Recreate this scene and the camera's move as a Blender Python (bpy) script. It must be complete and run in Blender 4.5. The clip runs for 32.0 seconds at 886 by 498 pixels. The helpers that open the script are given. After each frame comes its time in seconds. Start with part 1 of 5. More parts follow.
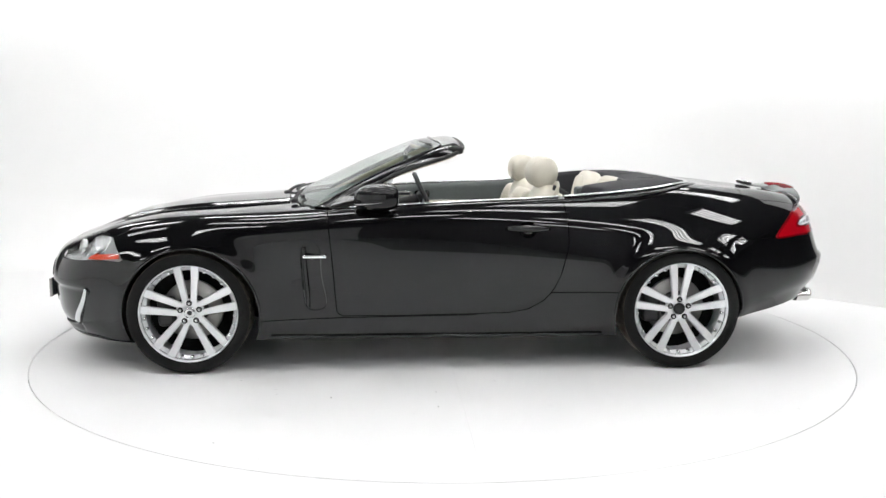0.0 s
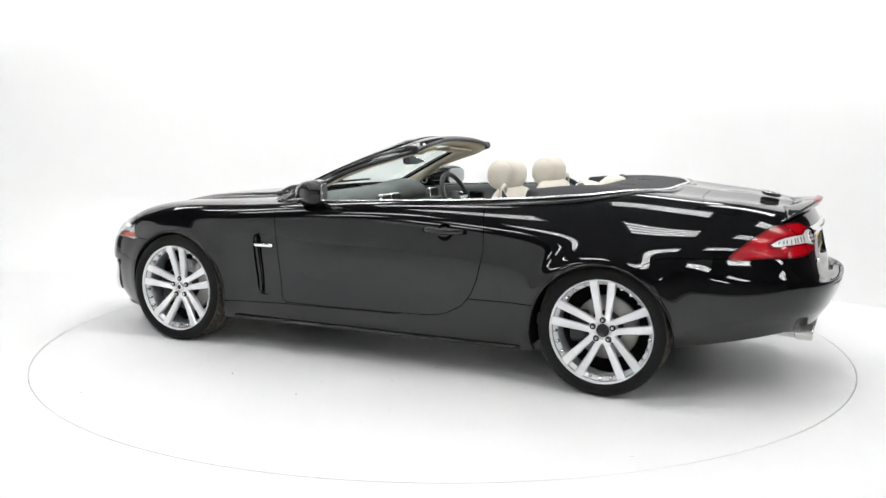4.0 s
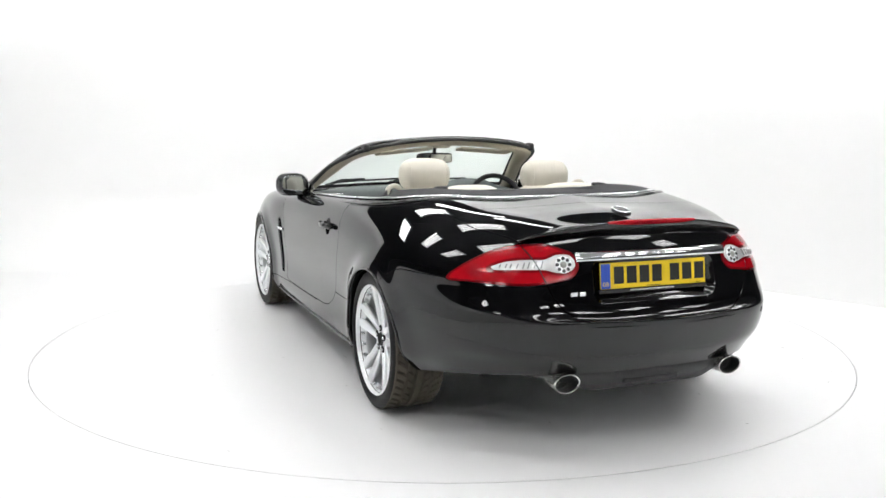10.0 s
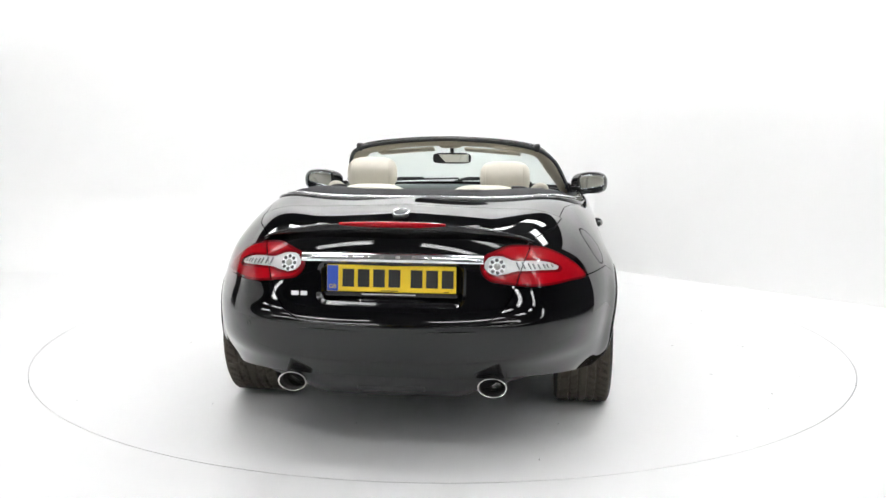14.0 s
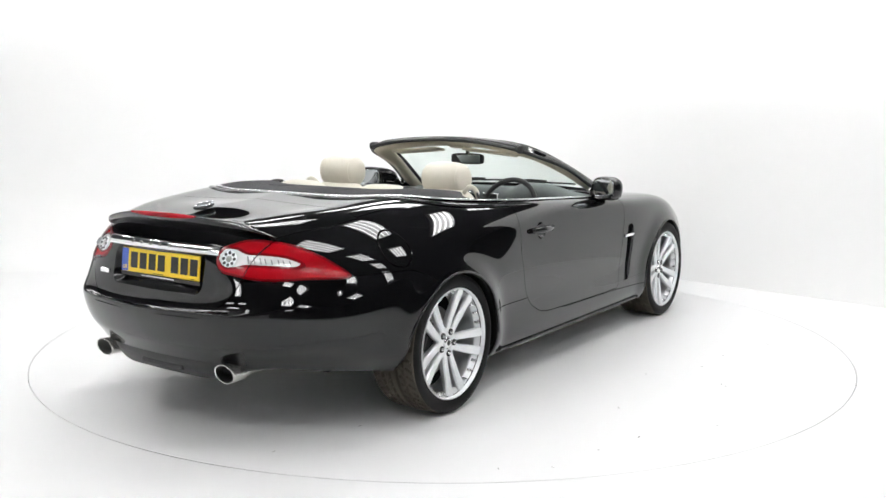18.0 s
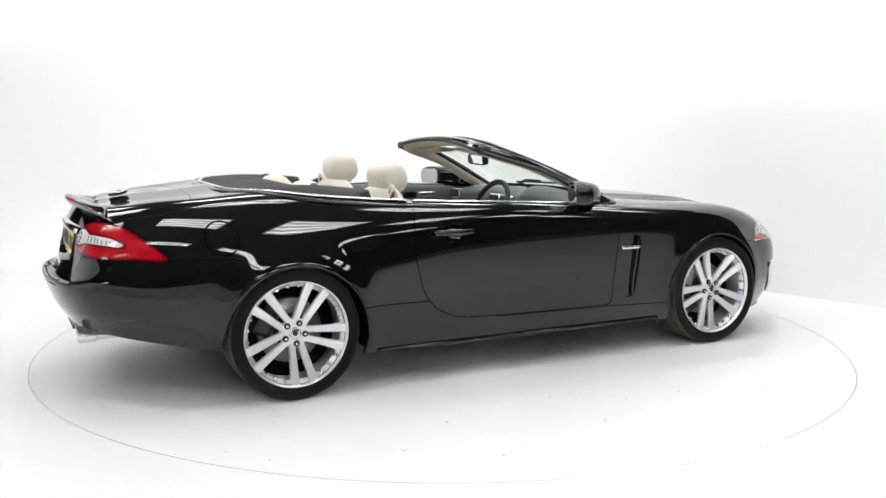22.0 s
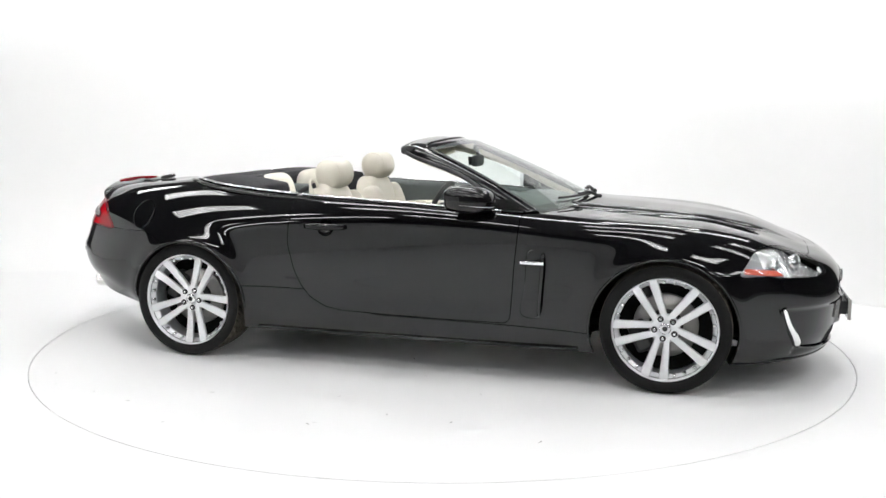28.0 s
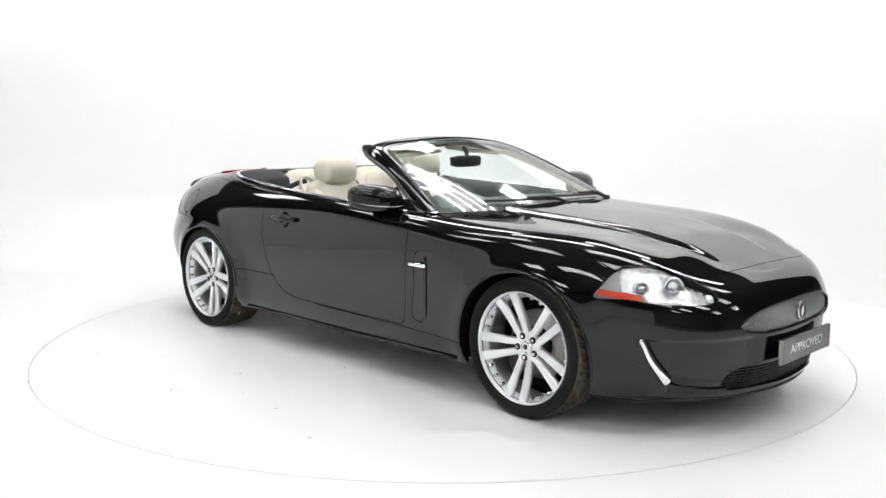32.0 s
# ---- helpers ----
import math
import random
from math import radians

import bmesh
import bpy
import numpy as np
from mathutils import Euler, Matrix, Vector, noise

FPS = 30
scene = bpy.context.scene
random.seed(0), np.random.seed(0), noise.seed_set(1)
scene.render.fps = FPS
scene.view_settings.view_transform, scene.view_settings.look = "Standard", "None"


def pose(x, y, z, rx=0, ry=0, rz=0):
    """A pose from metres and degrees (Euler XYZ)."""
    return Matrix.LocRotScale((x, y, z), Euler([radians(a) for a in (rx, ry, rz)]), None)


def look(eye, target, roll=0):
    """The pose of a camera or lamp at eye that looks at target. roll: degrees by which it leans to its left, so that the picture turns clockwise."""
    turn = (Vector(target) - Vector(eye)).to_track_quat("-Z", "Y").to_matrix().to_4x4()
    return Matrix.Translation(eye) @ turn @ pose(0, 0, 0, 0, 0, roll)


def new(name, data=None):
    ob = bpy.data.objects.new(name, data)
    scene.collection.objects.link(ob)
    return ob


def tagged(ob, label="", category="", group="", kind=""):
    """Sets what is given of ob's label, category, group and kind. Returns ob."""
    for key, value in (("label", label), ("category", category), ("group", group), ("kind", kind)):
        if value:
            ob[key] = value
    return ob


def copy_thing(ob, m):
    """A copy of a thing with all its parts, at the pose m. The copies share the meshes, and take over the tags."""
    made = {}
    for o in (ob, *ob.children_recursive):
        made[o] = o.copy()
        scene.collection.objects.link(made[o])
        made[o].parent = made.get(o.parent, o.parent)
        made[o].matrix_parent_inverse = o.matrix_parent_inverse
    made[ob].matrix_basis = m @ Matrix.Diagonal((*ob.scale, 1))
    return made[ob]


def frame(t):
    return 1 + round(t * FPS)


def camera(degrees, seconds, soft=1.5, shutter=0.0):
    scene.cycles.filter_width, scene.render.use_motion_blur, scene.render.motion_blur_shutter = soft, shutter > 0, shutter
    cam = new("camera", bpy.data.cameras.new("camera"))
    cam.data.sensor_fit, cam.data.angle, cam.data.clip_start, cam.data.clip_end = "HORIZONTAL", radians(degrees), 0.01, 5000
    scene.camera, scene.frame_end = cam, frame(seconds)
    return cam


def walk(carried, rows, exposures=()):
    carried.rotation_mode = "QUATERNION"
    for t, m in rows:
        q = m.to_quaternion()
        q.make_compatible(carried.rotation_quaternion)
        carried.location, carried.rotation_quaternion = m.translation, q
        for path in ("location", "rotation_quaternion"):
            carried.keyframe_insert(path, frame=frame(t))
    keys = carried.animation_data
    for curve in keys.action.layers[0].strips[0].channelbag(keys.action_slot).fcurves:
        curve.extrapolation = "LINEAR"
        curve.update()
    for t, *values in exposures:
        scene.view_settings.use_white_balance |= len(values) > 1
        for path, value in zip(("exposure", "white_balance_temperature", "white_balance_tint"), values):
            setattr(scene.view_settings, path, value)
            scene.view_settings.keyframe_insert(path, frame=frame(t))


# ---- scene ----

# ---- camera: on a tripod, one place for the whole clip ----
EYE = (0.0, -5.878, 1.40)
cam = camera(51.81, 32.0)
VIEW = look(EYE, (0.001, -5.878 + 10 * math.cos(radians(8.06)), 1.40 - 10 * math.sin(radians(8.06))), 0.25)
walk(cam, [(0.0, VIEW), (32.0, VIEW)])

# ---- world: a closed studio, so only a faint grey outside ----
world = bpy.data.worlds.new("world")
world.use_nodes = True
world.node_tree.nodes["Background"].inputs[0].default_value = (0.5, 0.55, 0.6, 1)
world.node_tree.nodes["Background"].inputs[1].default_value = 0.05
scene.world = world


# ---- materials ----
def mat(name, color, rough=0.5, metal=0.0, coat=0.0, ior=1.5, spec=0.5):
    m = bpy.data.materials.new(name)
    m.use_nodes = True
    b = m.node_tree.nodes["Principled BSDF"]
    b.inputs["Base Color"].default_value = (*color, 1)
    b.inputs["Roughness"].default_value = rough
    b.inputs["Metallic"].default_value = metal
    b.inputs["IOR"].default_value = ior
    b.inputs["Coat Weight"].default_value = coat
    b.inputs["Coat Roughness"].default_value = 0.02
    b.inputs["Specular IOR Level"].default_value = spec
    return m


PAINT = mat("black_paint", (0.003, 0.003, 0.0035), 0.5, 0, 1.0, 1.45, 0.0)
WHITE = mat("white_studio_paint", (0.88, 0.88, 0.875), 0.55)
FLOORWHITE = mat("white_floor_paint", (0.86, 0.86, 0.86), 0.32)
DARKWALL = mat("dark_wall", (0.22, 0.22, 0.222), 0.8)
CEILGREY = mat("grey_ceiling_paint", (0.30, 0.30, 0.30), 0.8)
TREAD = mat("worn_tread_rubber", (0.072, 0.064, 0.051), 0.85, 0, 0, 1.5, 0.2)
RUBBER = mat("tyre_rubber", (0.0055, 0.0054, 0.0052), 0.55, 0, 0, 1.5, 0.16)
SILVER = mat("silver_alloy", (0.78, 0.79, 0.80), 0.30, 0.6)
FLOORDARK = mat("grey_concrete", (0.30, 0.30, 0.30), 0.6)


def scuffed(m):
    """White floor paint: broad faint stains and uneven gloss."""
    nt = m.node_tree
    b = nt.nodes["Principled BSDF"]
    tc, big = nt.nodes.new("ShaderNodeTexCoord"), nt.nodes.new("ShaderNodeTexNoise")
    big.inputs["Scale"].default_value = 1.3
    big.inputs["Detail"].default_value = 4
    nt.links.new(tc.outputs["Object"], big.inputs["Vector"])
    col, gloss = nt.nodes.new("ShaderNodeMix"), nt.nodes.new("ShaderNodeMapRange")
    col.data_type = "RGBA"
    c = b.inputs["Base Color"].default_value[:3]
    col.inputs[6].default_value = (c[0] * 0.97, c[1] * 0.97, c[2] * 0.97, 1)
    col.inputs[7].default_value = (*c, 1)
    gloss.inputs["To Min"].default_value, gloss.inputs["To Max"].default_value = 0.40, 0.52
    nt.links.new(big.outputs[0], col.inputs[0])
    nt.links.new(big.outputs[0], gloss.inputs["Value"])
    nt.links.new(col.outputs[2], b.inputs["Base Color"])
    nt.links.new(gloss.outputs[0], b.inputs["Roughness"])
    return m


scuffed(FLOORWHITE)


def emit(name, color, strength):
    m = bpy.data.materials.new(name)
    m.use_nodes = True
    b = m.node_tree.nodes["Principled BSDF"]
    b.inputs["Base Color"].default_value = (*color, 1)
    b.inputs["Emission Color"].default_value = (*color, 1)
    b.inputs["Emission Strength"].default_value = strength
    return m


TUBE = emit("lit_tube", (0.992, 0.994, 1.0), 19.0)


# ---- mesh helpers ----
def mesh_ob(name, verts, faces, material, smooth=True, normals=None):
    me = bpy.data.meshes.new(name)
    me.from_pydata([tuple(v) for v in verts], [], [tuple(f) for f in faces])
    me.materials.append(material)
    if smooth:
        me.shade_smooth()
    if normals is not None:
        me.normals_split_custom_set_from_vertices([tuple(n) for n in normals])
    return new(name, me)


def box_bm(bm, x0, x1, y0, y1, z0, z1):
    vs = [bm.verts.new((x, y, z)) for x in (x0, x1) for y in (y0, y1) for z in (z0, z1)]
    for f in ((0, 1, 3, 2), (4, 6, 7, 5), (0, 4, 5, 1), (2, 3, 7, 6), (0, 2, 6, 4), (1, 5, 7, 3)):
        bm.faces.new([vs[i] for i in f])


def bm_ob(name, bm, material, smooth=False):
    bmesh.ops.recalc_face_normals(bm, faces=bm.faces)
    me = bpy.data.meshes.new(name)
    bm.to_mesh(me)
    bm.free()
    me.materials.append(material)
    if smooth:
        me.shade_smooth()
    return new(name, me)


# ---- studio ----
def ring(r, z, n=128):
    return [(r * math.cos(2 * math.pi * i / n), r * math.sin(2 * math.pi * i / n), z) for i in range(n)]


RT = 2.49


def build_studio():
    n = 160
    v = ring(RT + 0.0048, 0.0, n) + ring(RT + 0.0048, -0.05, n)
    for i in range(n):
        a = 2 * math.pi * i / n
        c, s = math.cos(a), math.sin(a)
        k = min(7.5 / max(abs(c), 1e-6), (6.0 if s > 0 else 6.4 if c > 0.03 else 9.5) / max(abs(s), 1e-6))
        v.append((k * c, k * s, 0.0))
    f = []
    for i in range(n):
        j = (i + 1) % n
        f += [(i, 2 * n + i, 2 * n + j, j), (i, j, n + j, n + i)]
    tagged(mesh_ob("floor", v, f, FLOORWHITE, smooth=False), "white painted studio floor with a round gap for the turntable", "floor", kind="structure")
    bm = bmesh.new()
    box_bm(bm, -14.2, 14.2, -13.2, 14.2, -0.16, -0.06)
    tagged(bm_ob("ground", bm, FLOORDARK), "grey concrete hall floor under and round the studio", "floor", kind="structure")
    disc = tagged(new("turntable"), "round white painted turntable set flush in the floor", "turntable")
    for s in (1, -1):
        edge = [(s * max(RT * math.cos(a), 0.0002), RT * math.sin(a)) for a in np.linspace(-math.pi / 2, math.pi / 2, 81)]
        k = len(edge)
        v = [(x, y, 0.0) for x, y in edge] + [(x, y, -0.05) for x, y in edge]
        f = [tuple(range(k))] + [(i, k + i, k + (i + 1) % k, (i + 1) % k) for i in range(k)]
        if s < 0:
            f = [q[::-1] for q in f]
        half = mesh_ob("half_plate", v, f, FLOORWHITE, smooth=False)
        half.parent = disc
    # white cove close behind the turntable: rounded into the floor, bending forward on both sides
    def cove(name, path, radius, label, top=2.8):
        prof = [(0.0, 0.0)]
        if radius:
            prof = [(radius * math.sin(radians(7.5 * i)), radius - radius * math.cos(radians(7.5 * i))) for i in range(13)]
        prof += [(radius, radius + 0.5 * k) for k in (1, 2, 3)] + [(radius, top), (radius + 0.12, top), (radius + 0.12, 0.0)]
        pts = curve_pts2(path, 60)
        v, f, m = [], [], len(prof)
        for i, p in enumerate(pts):
            a, b = pts[max(i - 1, 0)], pts[min(i + 1, len(pts) - 1)]
            d = (b - a) / np.linalg.norm(b - a)
            for o, z in prof:
                v.append((p[0] - d[1] * (o - radius), p[1] + d[0] * (o - radius), z + (0.001 if z == 0 and radius else 0)))
        for i in range(len(pts) - 1):
            f += [(i * m + k, (i + 1) * m + k, (i + 1) * m + k + 1, i * m + k + 1) for k in range(m - 1)]
        return tagged(mesh_ob(name, v, f, WHITE), label, "wall", kind="structure")

    cove("wall_back", [(-5.0, 3.0), (-3.6, 3.2), (-1.9, 3.3), (-0.6, 3.32), (0.45, 3.28), (1.0, 3.20), (1.45, 2.78)], 0.75, "seamless white cove wall rounded into the floor")
    cove("wall_east", [(1.4, 2.83), (2.26, 1.99), (3.0, 1.27), (3.8, 0.49)], 0.0, "plain white studio wall standing on the floor")
    cove("wall_west", [(0.2, -9.35), (-1.1, -9.2), (-2.5, -8.75), (-4.2, -7.4), (-5.4, -5.0), (-5.7, -2.0), (-5.6, 1.9)], 0.0, "white studio wall curving round behind the open side", 2.1)
    for nm, bx in (("wall_south", (-14, 14, -13.2, -13, -0.1, 5.2)), ("wall_west_far", (-14.2, -14, -13, 14, -0.1, 5.2)),
                   ("wall_east_far", (14, 14.2, -13, 14, -0.1, 5.2)), ("wall_north_far", (-14, 14, 14, 14.2, -0.1, 5.2))):
        bm = bmesh.new()
        box_bm(bm, *bx)
        tagged(bm_ob(nm, bm, DARKWALL), "plain dark hall wall", "wall", kind="structure")
    bm = bmesh.new()
    box_bm(bm, -14.2, 14.2, -13.2, 14.2, 5.2, 5.4)
    tagged(bm_ob("ceiling", bm, CEILGREY), "grey hall ceiling", "ceiling", kind="structure")
    return disc


def curve_pts2(path, n):
    """n points along a rounded line through path, on the floor."""
    p = np.array(path, float)
    for _ in range(3):
        q = [p[0]]
        for a, b in zip(p[:-1], p[1:]):
            q += [a * 0.75 + b * 0.25, a * 0.25 + b * 0.75]
        p = np.array(q + [p[-1]])
    d = np.concatenate([[0], np.cumsum(np.linalg.norm(np.diff(p, axis=0), axis=1))])
    t = np.linspace(0, d[-1], n)
    return np.stack([np.interp(t, d, p[:, 0]), np.interp(t, d, p[:, 1])], 1)


def light_bank(m, length=1.5, tubes=4, pitch=0.15):
    """A hanging fitting: tubes side by side under a white tray with raised edges."""
    root = tagged(new("ceiling_light"), "hanging white metal fitting with four long lit tubes", "ceiling light", "ceiling lights")
    w = pitch * tubes
    bm = bmesh.new()
    box_bm(bm, -length / 2, length / 2, -w / 2, w / 2, 0.05, 0.08)
    h = bm_ob("tray", bm, WHITE)
    h.parent = root
    for s in (1, -1):
        bm = bmesh.new()
        box_bm(bm, -length / 2, length / 2, s * w / 2 - 0.008, s * w / 2 + 0.008, -0.03, 0.08)
        o = bm_ob("tray_edge", bm, WHITE)
        o.parent = root
        bm = bmesh.new()
        box_bm(bm, s * length / 2 - 0.02, s * length / 2 + 0.02, -w / 2 + 0.012, w / 2 - 0.012, -0.03, 0.048)
        o = bm_ob("tube_holder", bm, WHITE)
        o.parent = root
    for i in range(tubes):
        bm = bmesh.new()
        bmesh.ops.create_cone(bm, cap_ends=True, segments=10, radius1=0.019, radius2=0.019, depth=length - 0.05,
                              matrix=pose(0, (i - (tubes - 1) / 2) * pitch, 0, 0, 90, 0))
        o = bm_ob("tube", bm, TUBE, True)
        o.parent = root
    for x in (-length * 0.4, length * 0.4):
        bm = bmesh.new()
        bmesh.ops.create_cone(bm, cap_ends=True, segments=8, radius1=0.006, radius2=0.006, depth=1.30, matrix=pose(x, 0, 0.735))
        o = bm_ob("hanger_rod", bm, SILVER)
        o.parent = root
    root.matrix_basis = m
    return root


turntable = build_studio()
# small scuffs and crumbs of dirt on the turntable
rng = random.Random(5)
SCUFF = mat("grey_scuff", (0.30, 0.29, 0.28), 0.7)
v, f = [], []
for _ in range(46):
    r, a, h = RT * 0.97 * math.sqrt(rng.random()), rng.uniform(0, 6.283), rng.uniform(0, 3.14)
    ln, wd, k = rng.uniform(0.004, 0.016), rng.uniform(0.0015, 0.004), len(v)
    for q in range(6):
        u = q * math.pi / 3
        x, y = ln * math.cos(u) * rng.uniform(0.7, 1.2), wd * math.sin(u) * rng.uniform(0.7, 1.3)
        v.append((r * math.cos(a) + x * math.cos(h) - y * math.sin(h), r * math.sin(a) + x * math.sin(h) + y * math.cos(h), 0.0012))
    f.append(tuple(range(k, k + 6)))
scuffs = mesh_ob("scuff_marks", v, f, SCUFF, False)
scuffs.parent = turntable
tagged(scuffs, "small grey scuffs and crumbs of dirt", kind="stuff")
LAMP_Z = 3.8
LAMP_GRID = pose(0, -1, 0, 0, 0, -15)
first = light_bank(LAMP_GRID @ pose(-6.4, -6.6, LAMP_Z))
# Added unseen fill fittings: row -10.2, the 8.9 pair, and -5.2 on the left.
for ly, row in ((-10.2, (-6.4, 6.4)), (-7.6, (-3.9, 3.9, 6.4)), (-5.0, (-3.9, -1.3, 1.3, 3.9, 6.4, 8.9)), (-2.4, (-3.9, -1.3, 1.3, 3.9, 6.4, 8.9)),
                (-0.6, (-3.9, -1.3, 1.3, 3.9)), (1.25, (-5.2, -2.6, 0.0, 2.6)), (2.5, (-1.3, 1.3))):
    for lx in row:
        copy_thing(first, LAMP_GRID @ pose(lx, ly + 1.0, LAMP_Z))

# ---- car body: a loft through nine lengthwise design lines, nose to tail, left half (x forward, y left, z up) ----
UNDER = [2.25, 0, .165, 2.19, .34, .165, 2.06, .575, .165, 1.93, .715, .17, 1.76, .81, .175, 1.376, .86, .18, .98, .875, .185, .58, .885, .185, 0, .89, .185,
         -.5, .89, .185, -.95, .885, .19, -1.376, .87, .22, -1.75, .82, .275, -2.03, .73, .32, -2.24, .55, .35, -2.34, .32, .36, -2.37, 0, .362]
SILL = [2.29, 0, .25, 2.255, .34, .25, 2.13, .595, .25, 1.965, .745, .26, 1.75, .845, .27, 1.376, .9, .27, .98, .908, .27, .58, .91, .27, 0, .911, .268,
        -.5, .914, .268, -.95, .92, .27, -1.376, .925, .3, -1.76, .88, .345, -2.045, .758, .39, -2.27, .57, .405, -2.376, .33, .415, -2.41, 0, .42]
LOWER = [2.305, 0, .36, 2.275, .34, .36, 2.16, .605, .36, 1.985, .765, .36, 1.75, .865, .37, 1.376, .918, .4, .98, .918, .42, .58, .911, .42, 0, .908, .42,
         -.5, .911, .42, -.95, .924, .43, -1.376, .952, .44, -1.75, .904, .45, -2.068, .784, .46, -2.31, .582, .47, -2.407, .33, .475, -2.44, 0, .48]
FLANK = [2.31, 0, .49, 2.28, .34, .49, 2.165, .61, .5, 1.98, .785, .5, 1.75, .875, .51, 1.376, .932, .56, .98, .928, .56, .58, .921, .56, 0, .917, .56,
         -.5, .92, .57, -.95, .934, .58, -1.376, .95, .6, -1.75, .911, .59, -2.095, .778, .58, -2.337, .585, .582, -2.443, .33, .596, -2.473, 0, .593]
WAIST = [2.29, 0, .585, 2.255, .34, .59, 2.135, .6, .615, 1.96, .775, .63, 1.73, .866, .645, 1.376, .918, .7, .98, .934, .7, .58, .926, .71, 0, .919, .71,
         -.5, .919, .72, -.95, .925, .73, -1.376, .926, .74, -1.75, .88, .725, -2.088, .748, .69, -2.315, .575, .65, -2.388, .33, .605, -2.408, 0, .599]
CREASE = [2.245, 0, .645, 2.205, .33, .66, 2.08, .575, .695, 1.92, .728, .718, 1.72, .825, .749, 1.376, .88, .82, .98, .912, .835, .58, .912, .85, 0, .906, .862,
          -.5, .898, .87, -.95, .892, .865, -1.376, .869, .86, -1.75, .822, .843, -2.05, .712, .826, -2.262, .55, .81, -2.332, .33, .805, -2.355, 0, .8]
CROWN = [2.19, 0, .685, 2.13, .31, .705, 1.99, .53, .744, 1.84, .675, .789, 1.66, .755, .826, 1.376, .785, .868, .98, .81, .886, .58, .835, .904, 0, .845, .935,
         -.5, .823, .955, -.95, .792, .975, -1.376, .757, .985, -1.75, .7, .963, -2.01, .605, .945, -2.19, .48, .925, -2.27, .3, .93, -2.3, 0, .935]
DECK = [2.16, 0, .7, 2.06, .24, .735, 1.9, .38, .785, 1.77, .45, .815, 1.62, .48, .85, 1.376, .5, .876, .98, .52, .902, .58, .55, .93, 0, .55, .96,
        -.5, .55, .985, -.95, .53, 1.02, -1.376, .5, 1.04, -1.75, .46, 1.004, -1.97, .4, .985, -2.12, .32, .965, -2.2, .2, .955, -2.24, 0, .955]
MIDLINE = [2.14, 0, .708, 2.03, 0, .752, 1.87, 0, .805, 1.75, 0, .837, 1.62, 0, .856, 1.376, 0, .885, .98, 0, .916, .58, 0, .95, 0, 0, .98, -.5, 0, 1,
           -.95, 0, 1.035, -1.376, 0, 1.055, -1.75, 0, 1.014, -1.95, 0, 1, -2.08, 0, .982, -2.16, 0, .97, -2.2, 0, .965]


def spline(knots, vals, at):
    """Natural cubic spline through vals (n, ...) at knots, taken at the places given."""
    n = len(knots)
    h = np.diff(knots)
    A = np.eye(n)
    B = np.zeros_like(vals)
    for i in range(1, n - 1):
        A[i, i - 1], A[i, i], A[i, i + 1] = h[i - 1], 2 * (h[i - 1] + h[i]), h[i]
        B[i] = 6 * ((vals[i + 1] - vals[i]) / h[i] - (vals[i] - vals[i - 1]) / h[i - 1])
    M = np.linalg.solve(A, B.reshape(n, -1)).reshape(vals.shape)
    k = np.clip(np.searchsorted(knots, at, side="right") - 1, 0, n - 2)
    sh = (-1,) + (1,) * (vals.ndim - 1)
    hk, a, b = h[k].reshape(sh), (knots[k + 1] - at).reshape(sh), (at - knots[k]).reshape(sh)
    return (M[k] * a**3 + M[k + 1] * b**3) / (6 * hk) + (vals[k] / hk - M[k] * hk / 6) * a + (vals[k + 1] / hk - M[k + 1] * hk / 6) * b


def body_grid(nu=300, nv=96):
    G = np.array([UNDER, SILL, LOWER, FLANK, WAIST, CREASE, CROWN, DECK, MIDLINE], float).reshape(9, 17, 3)
    flip = np.array([1, -1, 1.0])
    G = np.concatenate([G[:, 2:0:-1] * flip, G, G[:, -2:-4:-1] * flip], 1)
    G = np.concatenate([G, G[-2:-4:-1] * flip], 0)
    cu = np.linalg.norm(np.diff(G[1:7], axis=1), axis=2).mean(0) ** 0.8
    cv = np.linalg.norm(np.diff(G[:, 5:-5], axis=0), axis=2).mean(1) ** 0.8
    ku, kv = np.concatenate([[0], np.cumsum(cu)]), np.concatenate([[0], np.cumsum(cv)])
    S = spline(kv, G, np.linspace(kv[0], kv[8], nv))
    S = spline(ku, S.transpose(1, 0, 2), np.linspace(ku[2], ku[18], nu)).transpose(1, 0, 2)
    S[:, 0, 1] = S[:, -1, 1] = 0
    S[-1, :, 1] = 0
    return S


def grid_normals(S):
    du, dv = np.gradient(S, axis=1), np.gradient(S, axis=0)
    N = np.cross(du, dv)
    N /= np.linalg.norm(N, axis=2, keepdims=True) + 1e-12
    if N[N.shape[0] // 2, N.shape[1] // 2, 1] < 0:
        N = -N
    N[:, 0, 1] = N[:, -1, 1] = N[-1, :, 1] = 0
    return N / (np.linalg.norm(N, axis=2, keepdims=True) + 1e-12)


